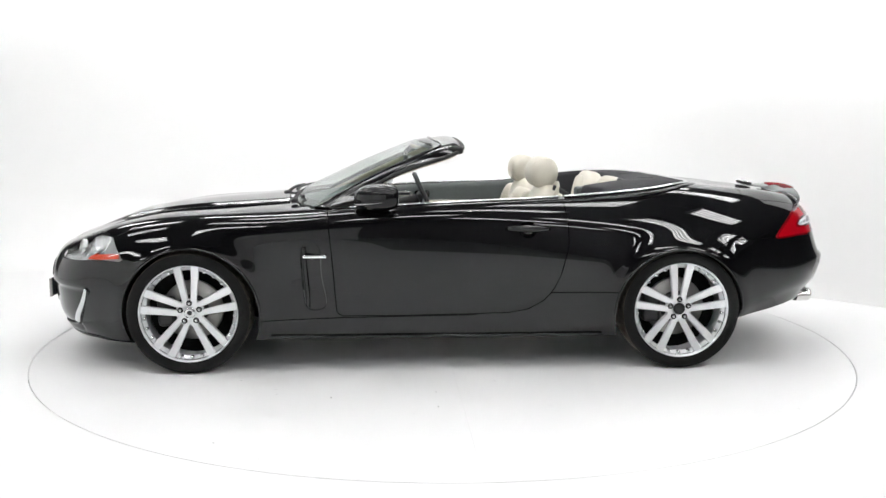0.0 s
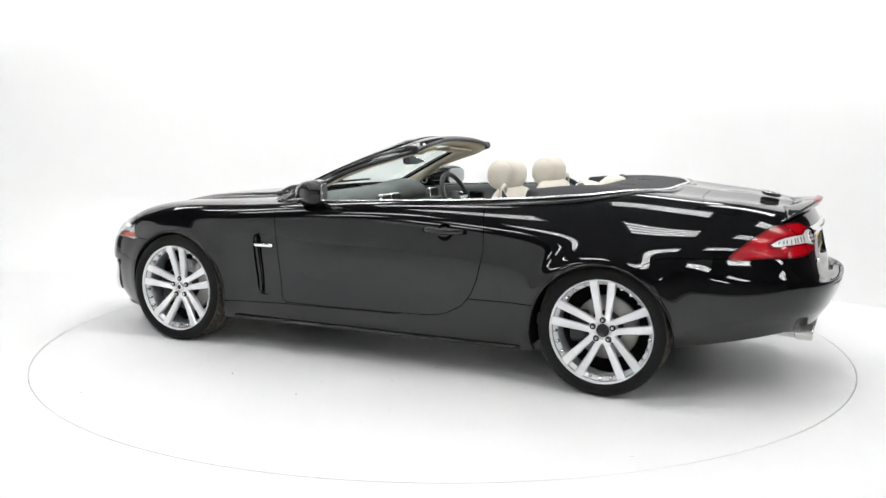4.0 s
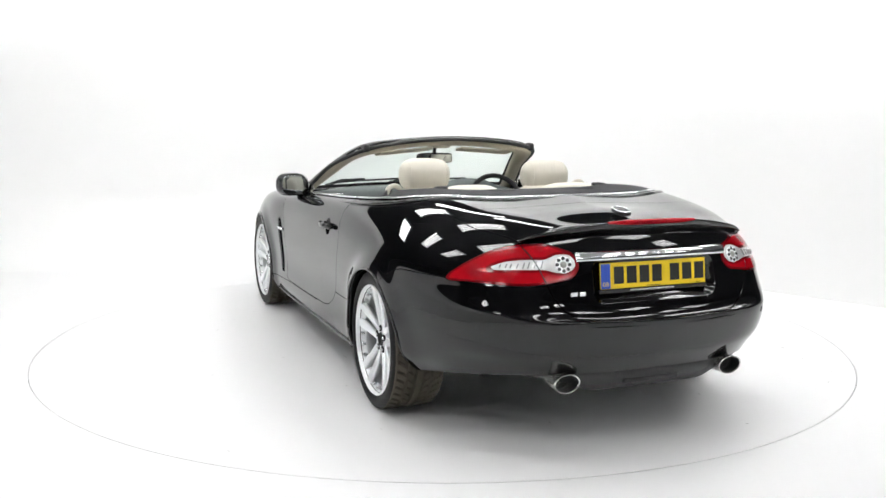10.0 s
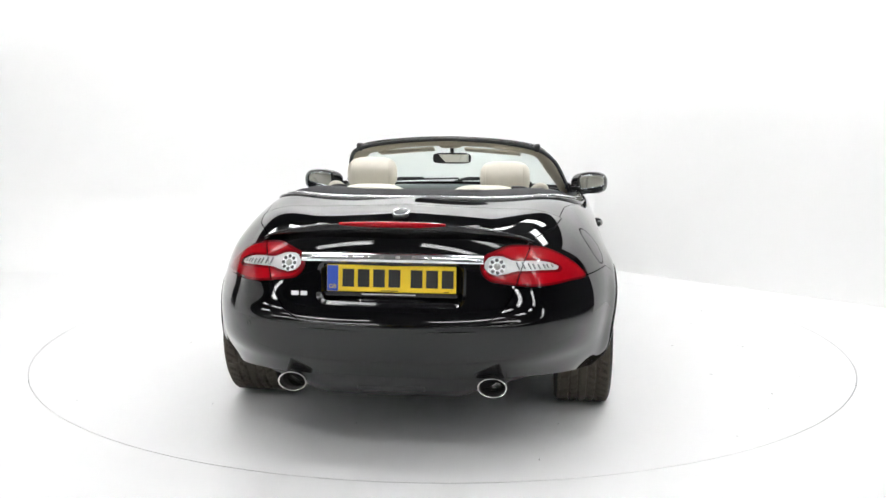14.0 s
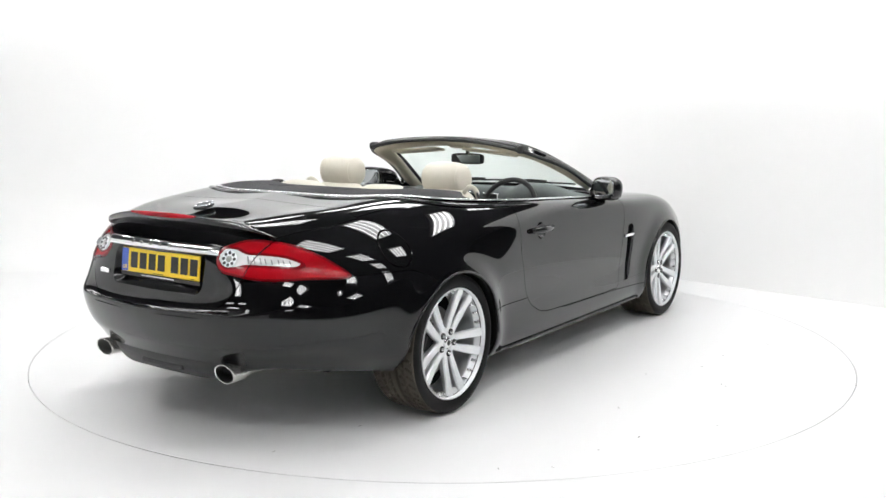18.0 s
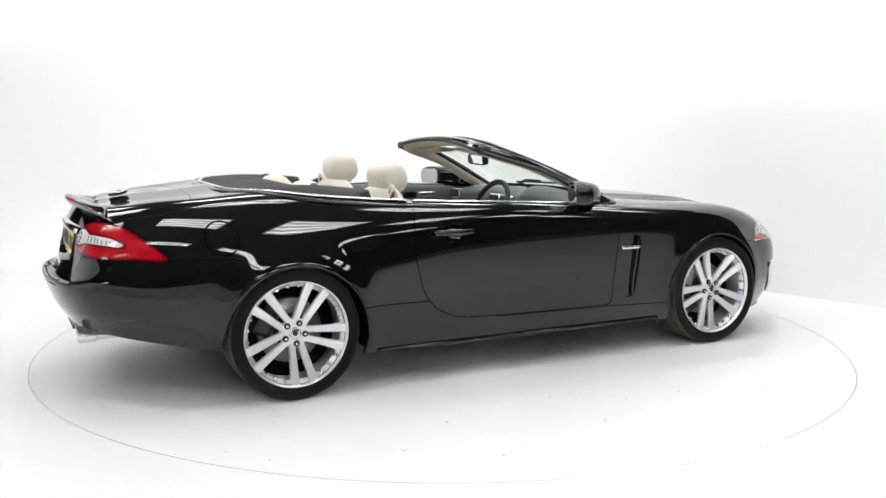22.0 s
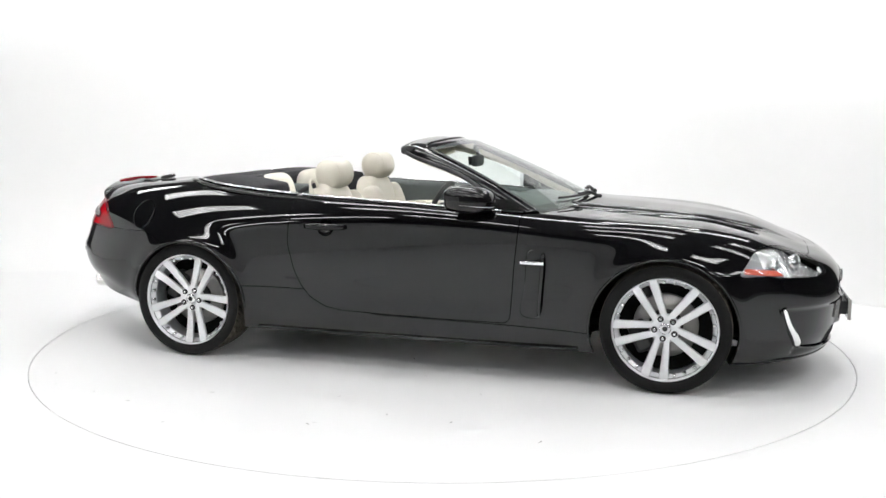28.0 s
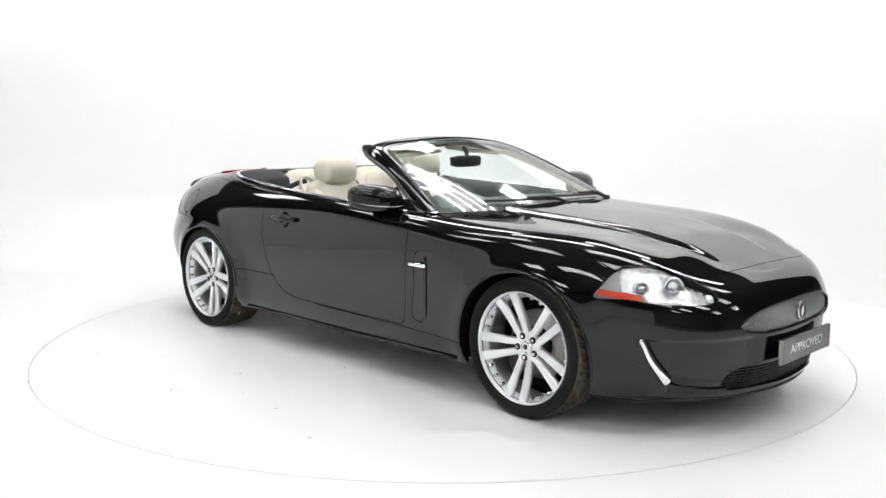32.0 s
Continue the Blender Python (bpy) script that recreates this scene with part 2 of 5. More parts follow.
# ---- car materials ----
def lamp_glass(name, tint, rough=0.0, base=0.045, power=4.5):
    """Thin clear sheet: lets light straight through and mirrors more the flatter it is looked at."""
    m = bpy.data.materials.new(name)
    m.use_nodes = True
    nt = m.node_tree
    nt.nodes.clear()
    out, mix = nt.nodes.new("ShaderNodeOutputMaterial"), nt.nodes.new("ShaderNodeMixShader")
    tr, gl, lw = nt.nodes.new("ShaderNodeBsdfTransparent"), nt.nodes.new("ShaderNodeBsdfGlossy"), nt.nodes.new("ShaderNodeLayerWeight")
    pw, mr = nt.nodes.new("ShaderNodeMath"), nt.nodes.new("ShaderNodeMapRange")
    tr.inputs[0].default_value = (*tint, 1)
    gl.inputs["Roughness"].default_value = rough
    lw.inputs[0].default_value = 0.5
    pw.operation = "POWER"
    pw.inputs[1].default_value = power
    mr.inputs["To Min"].default_value, mr.inputs["To Max"].default_value = base, 0.95
    nt.links.new(lw.outputs["Facing"], pw.inputs[0])
    nt.links.new(pw.outputs[0], mr.inputs["Value"])
    nt.links.new(mr.outputs[0], mix.inputs[0])
    nt.links.new(tr.outputs[0], mix.inputs[1])
    nt.links.new(gl.outputs[0], mix.inputs[2])
    nt.links.new(mix.outputs[0], out.inputs[0])
    return m


def grain(m, scale, depth, spread=0.0, rough=0.0, dist=0.002):
    """Adds noise relief, and if asked colour and roughness variation, to a plain material."""
    nt = m.node_tree
    b = nt.nodes["Principled BSDF"]
    tc, nz, bp = nt.nodes.new("ShaderNodeTexCoord"), nt.nodes.new("ShaderNodeTexNoise"), nt.nodes.new("ShaderNodeBump")
    nz.inputs["Scale"].default_value = scale
    nz.inputs["Detail"].default_value = 5
    bp.inputs["Strength"].default_value = depth
    bp.inputs["Distance"].default_value = dist
    nt.links.new(tc.outputs["Object"], nz.inputs["Vector"])
    if depth:
        nt.links.new(nz.outputs[0], bp.inputs["Height"])
        nt.links.new(bp.outputs[0], b.inputs["Normal"])
    if spread or rough:
        n2 = nt.nodes.new("ShaderNodeTexNoise")
        n2.inputs["Scale"].default_value = scale * 0.06
        n2.inputs["Detail"].default_value = 6
        nt.links.new(tc.outputs["Object"], n2.inputs["Vector"])
        if spread:
            c = b.inputs["Base Color"].default_value
            rp = nt.nodes.new("ShaderNodeMix")
            rp.data_type = "RGBA"
            rp.inputs[6].default_value = (c[0] * (1 - spread), c[1] * (1 - spread), c[2] * (1 - spread), 1)
            rp.inputs[7].default_value = (min(1, c[0] * (1 + spread)), min(1, c[1] * (1 + spread)), min(1, c[2] * (1 + spread)), 1)
            nt.links.new(n2.outputs[0], rp.inputs[0])
            nt.links.new(rp.outputs[2], b.inputs["Base Color"])
        if rough:
            r0 = b.inputs["Roughness"].default_value
            mr = nt.nodes.new("ShaderNodeMapRange")
            mr.inputs["To Min"].default_value, mr.inputs["To Max"].default_value = max(0, r0 - rough), min(1, r0 + rough)
            nt.links.new(n2.outputs[0], mr.inputs["Value"])
            nt.links.new(mr.outputs[0], b.inputs["Roughness"])
    return m


CHROME = grain(mat("chrome", (0.82, 0.83, 0.84), 0.07, 1.0), 40, 0, 0, 0.03)
TRIM = grain(mat("black_plastic", (0.012, 0.012, 0.013), 0.45), 900, 0.15)
GLOSSTRIM = mat("gloss_black_trim", (0.006, 0.006, 0.006), 0.12)
CLOTH = grain(mat("charcoal_hood_cloth", (0.022, 0.022, 0.025), 0.85), 1400, 0.5, 0.25)
DASH = grain(mat("charcoal_dash_leather", (0.062, 0.073, 0.072), 0.55), 700, 0.3, 0.15)
CREAM = grain(mat("cream_leather", (0.64, 0.605, 0.52), 0.48), 420, 0.22, 0.05, 0.06, 0.001)
LINING = grain(mat("beige_lining", (0.58, 0.53, 0.43), 0.8), 900, 0.25, 0.05)
RED = grain(mat("red_lamp_lens", (0.33, 0.0012, 0.006), 0.2, 0, 0.22, 1.45, 0.2), 300, 0.1)
DEEPRED = mat("deep_red_lamp_lens", (0.16, 0.001, 0.004), 0.18, 0, 0.5, 1.45, 0.2)
CLEARLENS = grain(mat("clear_ribbed_lens", (0.58, 0.58, 0.58), 0.25, 0.0, 1.0), 150, 0.9)
ORANGE = mat("amber_red_reflector", (0.55, 0.06, 0.025), 0.25, 0, 1.0)
HEADGLASS = lamp_glass("headlamp_glass", (0.97, 0.98, 0.98))
SCREEN = lamp_glass("green_tinted_glass", (0.93, 1.0, 0.965), 0.0, 0.07, 5.0)
MIRRORGLASS = mat("mirror_glass", (0.80, 0.83, 0.84), 0.01, 1.0)
# Darkened colour stands in for the dark car and hall mirrored there.
DIMMIRROR = mat("mirror_glass_dark_reflection", (0.42, 0.44, 0.45), 0.01, 1.0)
LINER = mat("dark_underside", (0.006, 0.006, 0.006), 0.9, 0, 0, 1.5, 0.1)
STEEL = grain(mat("brake_steel", (0.36, 0.35, 0.335), 0.38, 1.0), 60, 0.1, 0.1, 0.1)
DARKMETAL = mat("dark_caliper", (0.05, 0.05, 0.05), 0.5, 0.6)
PLATEYELLOW = mat("yellow_plate", (0.80, 0.56, 0.02), 0.35)
PLATEBLUE = mat("blue_plate_band", (0.03, 0.08, 0.42), 0.35)
PLATEGREY = mat("grey_plate", (0.085, 0.09, 0.10), 0.15)
INK = mat("black_ink", (0.01, 0.01, 0.01), 0.5)
PALEINK = mat("pale_ink", (0.62, 0.63, 0.65), 0.4)
RIBGREY = mat("grey_lens_rib", (0.30, 0.30, 0.31), 0.2, 0.2, 1.0)
LAMPDARK = mat("dark_lamp_element", (0.10, 0.10, 0.105), 0.15, 0.3, 1.0)
LEDWHITE = mat("white_lamp_element", (0.85, 0.86, 0.87), 0.2, 0.0, 1.0)


# ---- part helpers ----
def part(name, bm, material, parent, label="", smooth=False):
    o = bm_ob(name, bm, material, smooth)
    o.parent = parent
    if label:
        o["label"] = label
    return o


def mpart(name, v, f, material, parent, label="", smooth=True, normals=None):
    o = mesh_ob(name, v, f, material, smooth, normals)
    o.parent = parent
    if label:
        o["label"] = label
    return o


def curve_pts(pts, n, closed=False):
    """n points along a smooth curve through pts."""
    p = np.array(pts, float)
    if closed:
        k = len(p)
        p = np.concatenate([p[-3:], p, p[:4]])
    d = np.concatenate([[0], np.cumsum(np.maximum(np.linalg.norm(np.diff(p, axis=0), axis=1), 1e-6) ** 0.7)])
    if closed:
        return spline(d, p, np.linspace(d[3], d[3 + k], n, endpoint=False))
    return spline(d, p, np.linspace(d[0], d[-1], n))


def sym(half):
    """Both halves of a line given from its outer end on the left to the middle."""
    h = np.array(half, float)
    return np.concatenate([h, (h * [1, -1, 1])[-2::-1]])


def loft(rows, closed=False, caps=False):
    """Verts and faces of a sheet through rows of points; closed joins the last row to the first."""
    rows = [np.asarray(r) for r in rows]
    n, m = len(rows[0]), len(rows)
    v = np.concatenate(rows)
    f = []
    for j in range(m if closed else m - 1):
        a, b = j * n, ((j + 1) % m) * n
        f += [(a + i, a + i + 1, b + i + 1, b + i) for i in range(n - 1)]
    if caps and closed:
        f += [tuple(j * n for j in range(m))[::-1], tuple(j * n + n - 1 for j in range(m))]
    return v, f


def tube(path, rad, seg=8, flat=1.0, up=(0, 0, 1), closed=False):
    """Verts and faces of a tube along path; flat squeezes it along the second axis."""
    p = np.asarray(path, float)
    n = len(p)
    t = (np.roll(p, -1, 0) - np.roll(p, 1, 0)) if closed else np.gradient(p, axis=0)
    t /= np.linalg.norm(t, axis=1, keepdims=True) + 1e-12
    a = np.cross(t, np.array(up, float))
    a /= np.linalg.norm(a, axis=1, keepdims=True) + 1e-12
    b = np.cross(a, t)
    rr = np.broadcast_to(np.asarray(rad, float), (n,))[:, None]
    v = []
    for k in range(seg):
        w = 2 * math.pi * k / seg
        v.append(p + a * rr * math.cos(w) + b * rr * flat * math.sin(w))
    v = np.stack(v, 1).reshape(-1, 3)
    f = []
    for i in range(n if closed else n - 1):
        j = (i + 1) % n
        f += [(i * seg + k, i * seg + (k + 1) % seg, j * seg + (k + 1) % seg, j * seg + k) for k in range(seg)]
    if not closed:
        f += [tuple(range(seg))[::-1], tuple((n - 1) * seg + k for k in range(seg))]
    return v, f


def pad(center, radii, e1=0.5, e2=0.5, nu=32, nv=18, m=None):
    """A cushion: a rounded box between a ball and a brick."""
    sg = lambda a, e: math.copysign(abs(a) ** e, a)
    v, f = [], []
    for j in range(nv + 1):
        ph = -math.pi / 2 + math.pi * j / nv
        for i in range(nu):
            th = 2 * math.pi * i / nu
            p = Vector((radii[0] * sg(math.cos(ph), e1) * sg(math.cos(th), e2), radii[1] * sg(math.cos(ph), e1) * sg(math.sin(th), e2), radii[2] * sg(math.sin(ph), e1)))
            if m is not None:
                p = m @ p
            v.append((p.x + center[0], p.y + center[1], p.z + center[2]))
    for j in range(nv):
        f += [(j * nu + i, j * nu + (i + 1) % nu, (j + 1) * nu + (i + 1) % nu, (j + 1) * nu + i) for i in range(nu)]
    return v, f


def rbox(x0, x1, y0, y1, z0, z1, r=0.01, seg=2):
    bm = bmesh.new()
    box_bm(bm, x0, x1, y0, y1, z0, z1)
    bmesh.ops.recalc_face_normals(bm, faces=bm.faces)
    bmesh.ops.bevel(bm, geom=bm.edges[:], offset=r, segments=seg, affect="EDGES", profile=0.5)
    return bm


def revolve(profile, n=72):
    """Turns (radius, y) points about the y axis."""
    v, f, m = [], [], len(profile)
    for i in range(n):
        a = 2 * math.pi * i / n
        v += [(r * math.cos(a), y, r * math.sin(a)) for r, y in profile]
    for i in range(n):
        j = (i + 1) % n
        f += [(i * m + k, i * m + k + 1, j * m + k + 1, j * m + k) for k in range(m - 1)]
    return v, f


# ---- the skin of the left half, cut into panels ----
class Skin:
    def __init__(self, S, N):
        self.p, self.n = [tuple(x) for x in S.reshape(-1, 3)], [tuple(x) for x in N.reshape(-1, 3)]
        nv, nu = S.shape[:2]
        self.faces = [(j * nu + i, j * nu + i + 1, (j + 1) * nu + i + 1, (j + 1) * nu + i) for j in range(nv - 1) for i in range(nu - 1)]

    def split(self, faces, field):
        """Faces inside (field below zero) and outside, cut along its zero line."""
        val = field(np.array(self.p)).tolist()
        ins, outs, made = [], [], {}
        for fc in faces:
            s = [val[i] for i in fc]
            if max(s) <= 0:
                ins.append(fc)
            elif min(s) >= 0:
                outs.append(fc)
            else:
                a, b = [], []
                for k, i in enumerate(fc):
                    j = fc[(k + 1) % len(fc)]
                    if val[i] <= 0:
                        a.append(i)
                    if val[i] >= 0:
                        b.append(i)
                    if val[i] * val[j] < 0:
                        key = (min(i, j), max(i, j))
                        if key not in made:
                            t = val[i] / (val[i] - val[j])
                            made[key] = len(self.p)
                            self.p.append(tuple(x + (y - x) * t for x, y in zip(self.p[i], self.p[j])))
                            q = [x + (y - x) * t for x, y in zip(self.n[i], self.n[j])]
                            ln = math.sqrt(sum(x * x for x in q)) or 1
                            self.n.append(tuple(x / ln for x in q))
                        a.append(made[key])
                        b.append(made[key])
                if len(a) > 2:
                    ins.append(tuple(a))
                if len(b) > 2:
                    outs.append(tuple(b))
        return ins, outs

    def cut(self, faces, field, gap=0.0022):
        a, rest = self.split(faces, lambda P: field(P) + gap)
        _, b = self.split(rest, lambda P: field(P) - gap)
        return a, b

    def sheet(self, faces, sides=(1,), depth=0.014, inward=0.0):
        """Verts, faces and normals of a panel with turned-in edges, on the left (1), the right (-1) or both."""
        V, F, NN = [], [], []
        for sg in sides:
            ids = {}
            count = {}
            for fc in faces:
                for k, i in enumerate(fc):
                    j = fc[(k + 1) % len(fc)]
                    count[(i, j)] = 1
            base = len(V)
            for fc in faces:
                for i in fc:
                    if i not in ids:
                        ids[i] = len(V)
                        p, n = self.p[i], self.n[i]
                        d = inward(p) if callable(inward) else inward
                        V.append((p[0] - n[0] * d, sg * (p[1] - n[1] * d), p[2] - n[2] * d))
                        NN.append((n[0], sg * n[1], n[2]))
                t = tuple(ids[i] for i in fc)
                F.append(t if sg > 0 else t[::-1])
            if depth:
                for (i, j) in count:
                    if (j, i) in count or (abs(self.p[i][1]) < 1e-5 and abs(self.p[j][1]) < 1e-5):
                        continue
                    a, b, na, nb = (np.array(q) for q in (self.p[i], self.p[j], self.n[i], self.n[j]))
                    a, b = a - na * inward, b - nb * inward
                    quad = [a, b, b - nb * depth, a - na * depth]
                    w = np.cross(b - a, na)
                    w /= np.linalg.norm(w) + 1e-12
                    k = len(V)
                    for q, nn in zip(quad, (w + na * 0.8, w + nb * 0.8, w, w)):
                        nn = nn / (np.linalg.norm(nn) + 1e-12)
                        V.append((q[0], sg * q[1], q[2]))
                        NN.append((nn[0], sg * nn[1], nn[2]))
                    F.append((k, k + 1, k + 2, k + 3) if sg < 0 else (k + 3, k + 2, k + 1, k))
        return V, F, NN


def sd_poly(U, W, poly):
    """Signed distance of points (U, W) to a closed polygon; negative inside."""
    poly = np.array(poly, float)
    d = np.full(len(U), 1e9)
    inside = np.zeros(len(U), bool)
    for (x0, y0), (x1, y1) in zip(poly, np.roll(poly, -1, 0)):
        ex, ey = x1 - x0, y1 - y0
        t = np.clip(((U - x0) * ex + (W - y0) * ey) / (ex * ex + ey * ey + 1e-12), 0, 1)
        d = np.minimum(d, np.hypot(U - x0 - t * ex, W - y0 - t * ey))
        hit = ((y0 > W) != (y1 > W)) & (U < ex * (W - y0) / (ey if abs(ey) > 1e-12 else 1e-12) + x0)
        inside ^= hit
    return np.where(inside, -d, d)


def smooth_poly(pts, n=160):
    return curve_pts(pts, n, closed=True)


def mirrored(pts):
    """Closes a half outline given from y = 0 round to y = 0; the second of each pair is y."""
    return pts + [(a, -b) for a, b in pts[-2:0:-1]]


def theta_front(P):
    return np.degrees(np.arctan2(P[:, 1], np.maximum(P[:, 0] - 1.2, 1e-3)))


def theta_rear(P):
    return np.degrees(np.arctan2(P[:, 1], np.maximum(-(P[:, 0] + 1.3), 1e-3)))


DEG = 0.0155  # metres per degree on the lamp charts


# ---- body panels ----
S = body_grid(340, 110)


def smoothstep(a, b, x):
    t = np.clip((x - a) / (b - a), 0, 1)
    return t * t * (3 - 2 * t)


# raised middle of the bonnet, with soft creases that close up towards the nose
bx, by = S[..., 0], S[..., 1]
half = 0.43 - 0.125 * (bx - 0.8)
lift = (1 - smoothstep(-0.05, 0.0, by - half)) * smoothstep(2.06, 1.75, bx) * smoothstep(0.2, 0.75, bx)
S[..., 2] += 0.019 * lift * (S[..., 2] > 0.66) * (S[..., 1] < 0.7)
# soft flares round the wheel arches
for ax, az, ar, amp in ((1.366, 0.322, 0.378, 0.015), (-1.367, 0.312, 0.372, 0.022)):
    rr = np.hypot(S[..., 0] - ax, S[..., 2] - az) - ar
    S[..., 1] += amp * np.exp(-(rr / 0.075) ** 2) * (S[..., 1] > 0.55)
# lower corners of the nose sunk a little inside the bright brackets
side_deg = theta_front(S.reshape(-1, 3)).reshape(S.shape[:2])
edge_deg = np.interp(S[..., 2], [0.27, 0.31, 0.37, 0.43, 0.465], [40.6, 42.2, 44.6, 46.4, 47.2])
sunk = smoothstep(0.0, 0.022, (edge_deg - side_deg) * DEG) * smoothstep(0.468, 0.446, S[..., 2]) * smoothstep(0.19, 0.235, S[..., 2]) * (S[..., 0] > 1.7)
S[..., 0] -= 0.016 * sunk * smoothstep(0.30, 0.42, S[..., 1])
S[..., 1] -= 0.012 * sunk * smoothstep(0.30, 0.42, S[..., 1])
NRM = grid_normals(S)
skin = Skin(S, NRM)
TOPPTS = S.reshape(-1, 3)[(NRM.reshape(-1, 3)[:, 2] > 0.15)]
ALLPTS = S.reshape(-1, 3)
ALLN = NRM.reshape(-1, 3)


def top_z(x, y):
    """Height of the body's upper skin over (x, |y|)."""
    d = (TOPPTS[:, 0] - x) ** 2 + (TOPPTS[:, 1] - abs(y)) ** 2
    k = np.argsort(d)[:4]
    w = 1 / (d[k] + 1e-7)
    return float((TOPPTS[k, 2] * w).sum() / w.sum())


def near_skin(d):
    """Place and normal of the skin where the squared distances d are least, blended from the closest points."""
    k = np.argpartition(d, 6)[:6]
    w = 1 / (d[k] + 1e-6)
    w = (w / w.sum())[:, None]
    n = (ALLN[k] * w).sum(0)
    return (ALLPTS[k] * w).sum(0), n / np.linalg.norm(n)


def on_side(x, z):
    """Place and normal of the left flank at (x, z)."""
    return near_skin((ALLPTS[:, 0] - x) ** 2 + (ALLPTS[:, 2] - z) ** 2 + 0.02 * (ALLPTS[:, 1] < 0.5))


def on_front(y, z, back=False):
    """Place and normal of the nose (or of the tail) at (|y|, z)."""
    far = (ALLPTS[:, 0] > -1.9) if back else (ALLPTS[:, 0] < 1.8)
    return near_skin((ALLPTS[:, 1] - abs(y)) ** 2 + (ALLPTS[:, 2] - z) ** 2 + 9.0 * far)


ARCH_F = lambda P: np.hypot(P[:, 0] - 1.366, P[:, 2] - 0.322) - 0.378 + 9.0 * (P[:, 1] < 0.55)
ARCH_R = lambda P: np.hypot(P[:, 0] + 1.367, P[:, 2] - 0.312) - 0.372 + 9.0 * (P[:, 1] < 0.55)
COCKPIT = smooth_poly(mirrored([(0.84, 0), (0.82, 0.30), (0.76, 0.56), (0.665, 0.755), (0.5, 0.812), (0.15, 0.828), (-0.14, 0.822), (-0.45, 0.808), (-0.74, 0.785),
                                (-0.95, 0.764), (-1.18, 0.732), (-1.36, 0.668), (-1.485, 0.555), (-1.55, 0.38), (-1.575, 0.2), (-1.58, 0)]), 400)
HEADLAMP = smooth_poly([(58.3, 0.637), (56.3, 0.682), (53.5, 0.735), (48.2, 0.766), (42.0, 0.764), (36.5, 0.742), (32.5, 0.702), (29.7, 0.666), (28.7, 0.638),
                        (30.8, 0.617), (35.6, 0.613), (45, 0.622), (52.5, 0.628)])
TAILLAMP = smooth_poly([(50.3, 0.736), (46.8, 0.787), (43.5, 0.822), (38.5, 0.864), (34, 0.885), (29, 0.896), (25.5, 0.893), (22, 0.873), (20, 0.850), (19.2, 0.812),
                        (20, 0.776), (22.5, 0.753), (27.8, 0.738), (35, 0.731), (44, 0.728)])
TAILCLEAR = smooth_poly([(39.0, 0.790), (37.2, 0.808), (34.6, 0.823), (31.5, 0.831), (28.5, 0.834), (26.3, 0.838), (24.6, 0.852), (22.6, 0.856), (20.8, 0.844), (20.1, 0.820), (20.8, 0.797),
                         (22.6, 0.785), (24.6, 0.788), (26.3, 0.796), (28.5, 0.797), (31.5, 0.795), (35.5, 0.790)])
GRILLE = smooth_poly(mirrored([(0.590, 0), (0.582, 0.228), (0.548, 0.40), (0.508, 0.462), (0.478, 0.40), (0.466, 0.30), (0.464, 0.2), (0.465, 0)]))
INTAKE = smooth_poly(mirrored([(0.326, 0), (0.323, 0.33), (0.312, 0.44), (0.280, 0.488), (0.226, 0.475), (0.206, 0.33), (0.20, 0)]))
BONNET = mirrored([(2.10, 0), (2.098, 0.25), (2.088, 0.46), (2.06, 0.58), (1.95, 0.70), (1.84, 0.775), (1.76, 0.795), (1.42, 0.806), (1.13, 0.80), (0.86, 0.803), (0.70, 0.79),
                   (0.78, 0.62), (0.86, 0.40), (0.90, 0)])
BOOT = [(0, 0), (0.35, 0.022), (0.69, 0.085), (0.657, 0.27), (0.555, 0.52), (0.552, 0.587), (0.505, 0.82), (0.484, 0.90), (0.443, 0.986), (0.371, 1.06), (0.217, 1.114), (0, 1.123)]
BOOT = BOOT + [(-a, b) for a, b in BOOT[-2:0:-1]]
DOOR = [(0.62, 1.10), (0.613, 0.905), (0.605, 0.80), (0.591, 0.664), (0.575, 0.45), (0.567, 0.345), (0.540, 0.320), (0.2, 0.320), (-0.141, 0.325), (-0.40, 0.332), (-0.50, 0.349),
        (-0.594, 0.398), (-0.65, 0.465), (-0.686, 0.545), (-0.725, 0.701), (-0.722, 0.823), (-0.705, 0.93), (-0.698, 1.10)]
SILLPOLY = [(1.3, 0.05), (1.3, 0.288), (0.94, 0.297), (0.56, 0.310), (-0.2, 0.32), (-0.5, 0.40), (-0.56, 0.441), (-1.3, 0.447), (-1.3, 0.05)]
VENT = smooth_poly([(0.742, 0.718), (0.672, 0.720), (0.652, 0.66), (0.640, 0.50), (0.628, 0.375), (0.66, 0.358), (0.72, 0.362), (0.742, 0.42), (0.755, 0.55), (0.757, 0.68)])


def in_boot(P):
    w = (-P[:, 0] - 1.76) + (1.02 - P[:, 2])
    return np.maximum(sd_poly(P[:, 1], w, BOOT), P[:, 0] + 1.6)


car = tagged(new("convertible_car"), "gloss black open-top two-door sports car with cream leather seats", "car")
rest = skin.faces
_, rest = skin.split(rest, ARCH_F)
_, rest = skin.split(rest, ARCH_R)
_, rest = skin.split(rest, lambda P: np.maximum(sd_poly(P[:, 0], P[:, 1], COCKPIT), 0.8 - P[:, 2]))
whole = list(rest)
front_chart = lambda poly, P: np.maximum(sd_poly(P[:, 2], P[:, 1], poly), 1.9 - P[:, 0])
grille_hole, rest = skin.split(rest, lambda P: front_chart(GRILLE, P))
_, rest = skin.split(rest, lambda P: front_chart(INTAKE, P))
head = lambda P: np.maximum(sd_poly(theta_front(P) * DEG, P[:, 2], HEADLAMP * [DEG, 1]), 1.5 - P[:, 0])
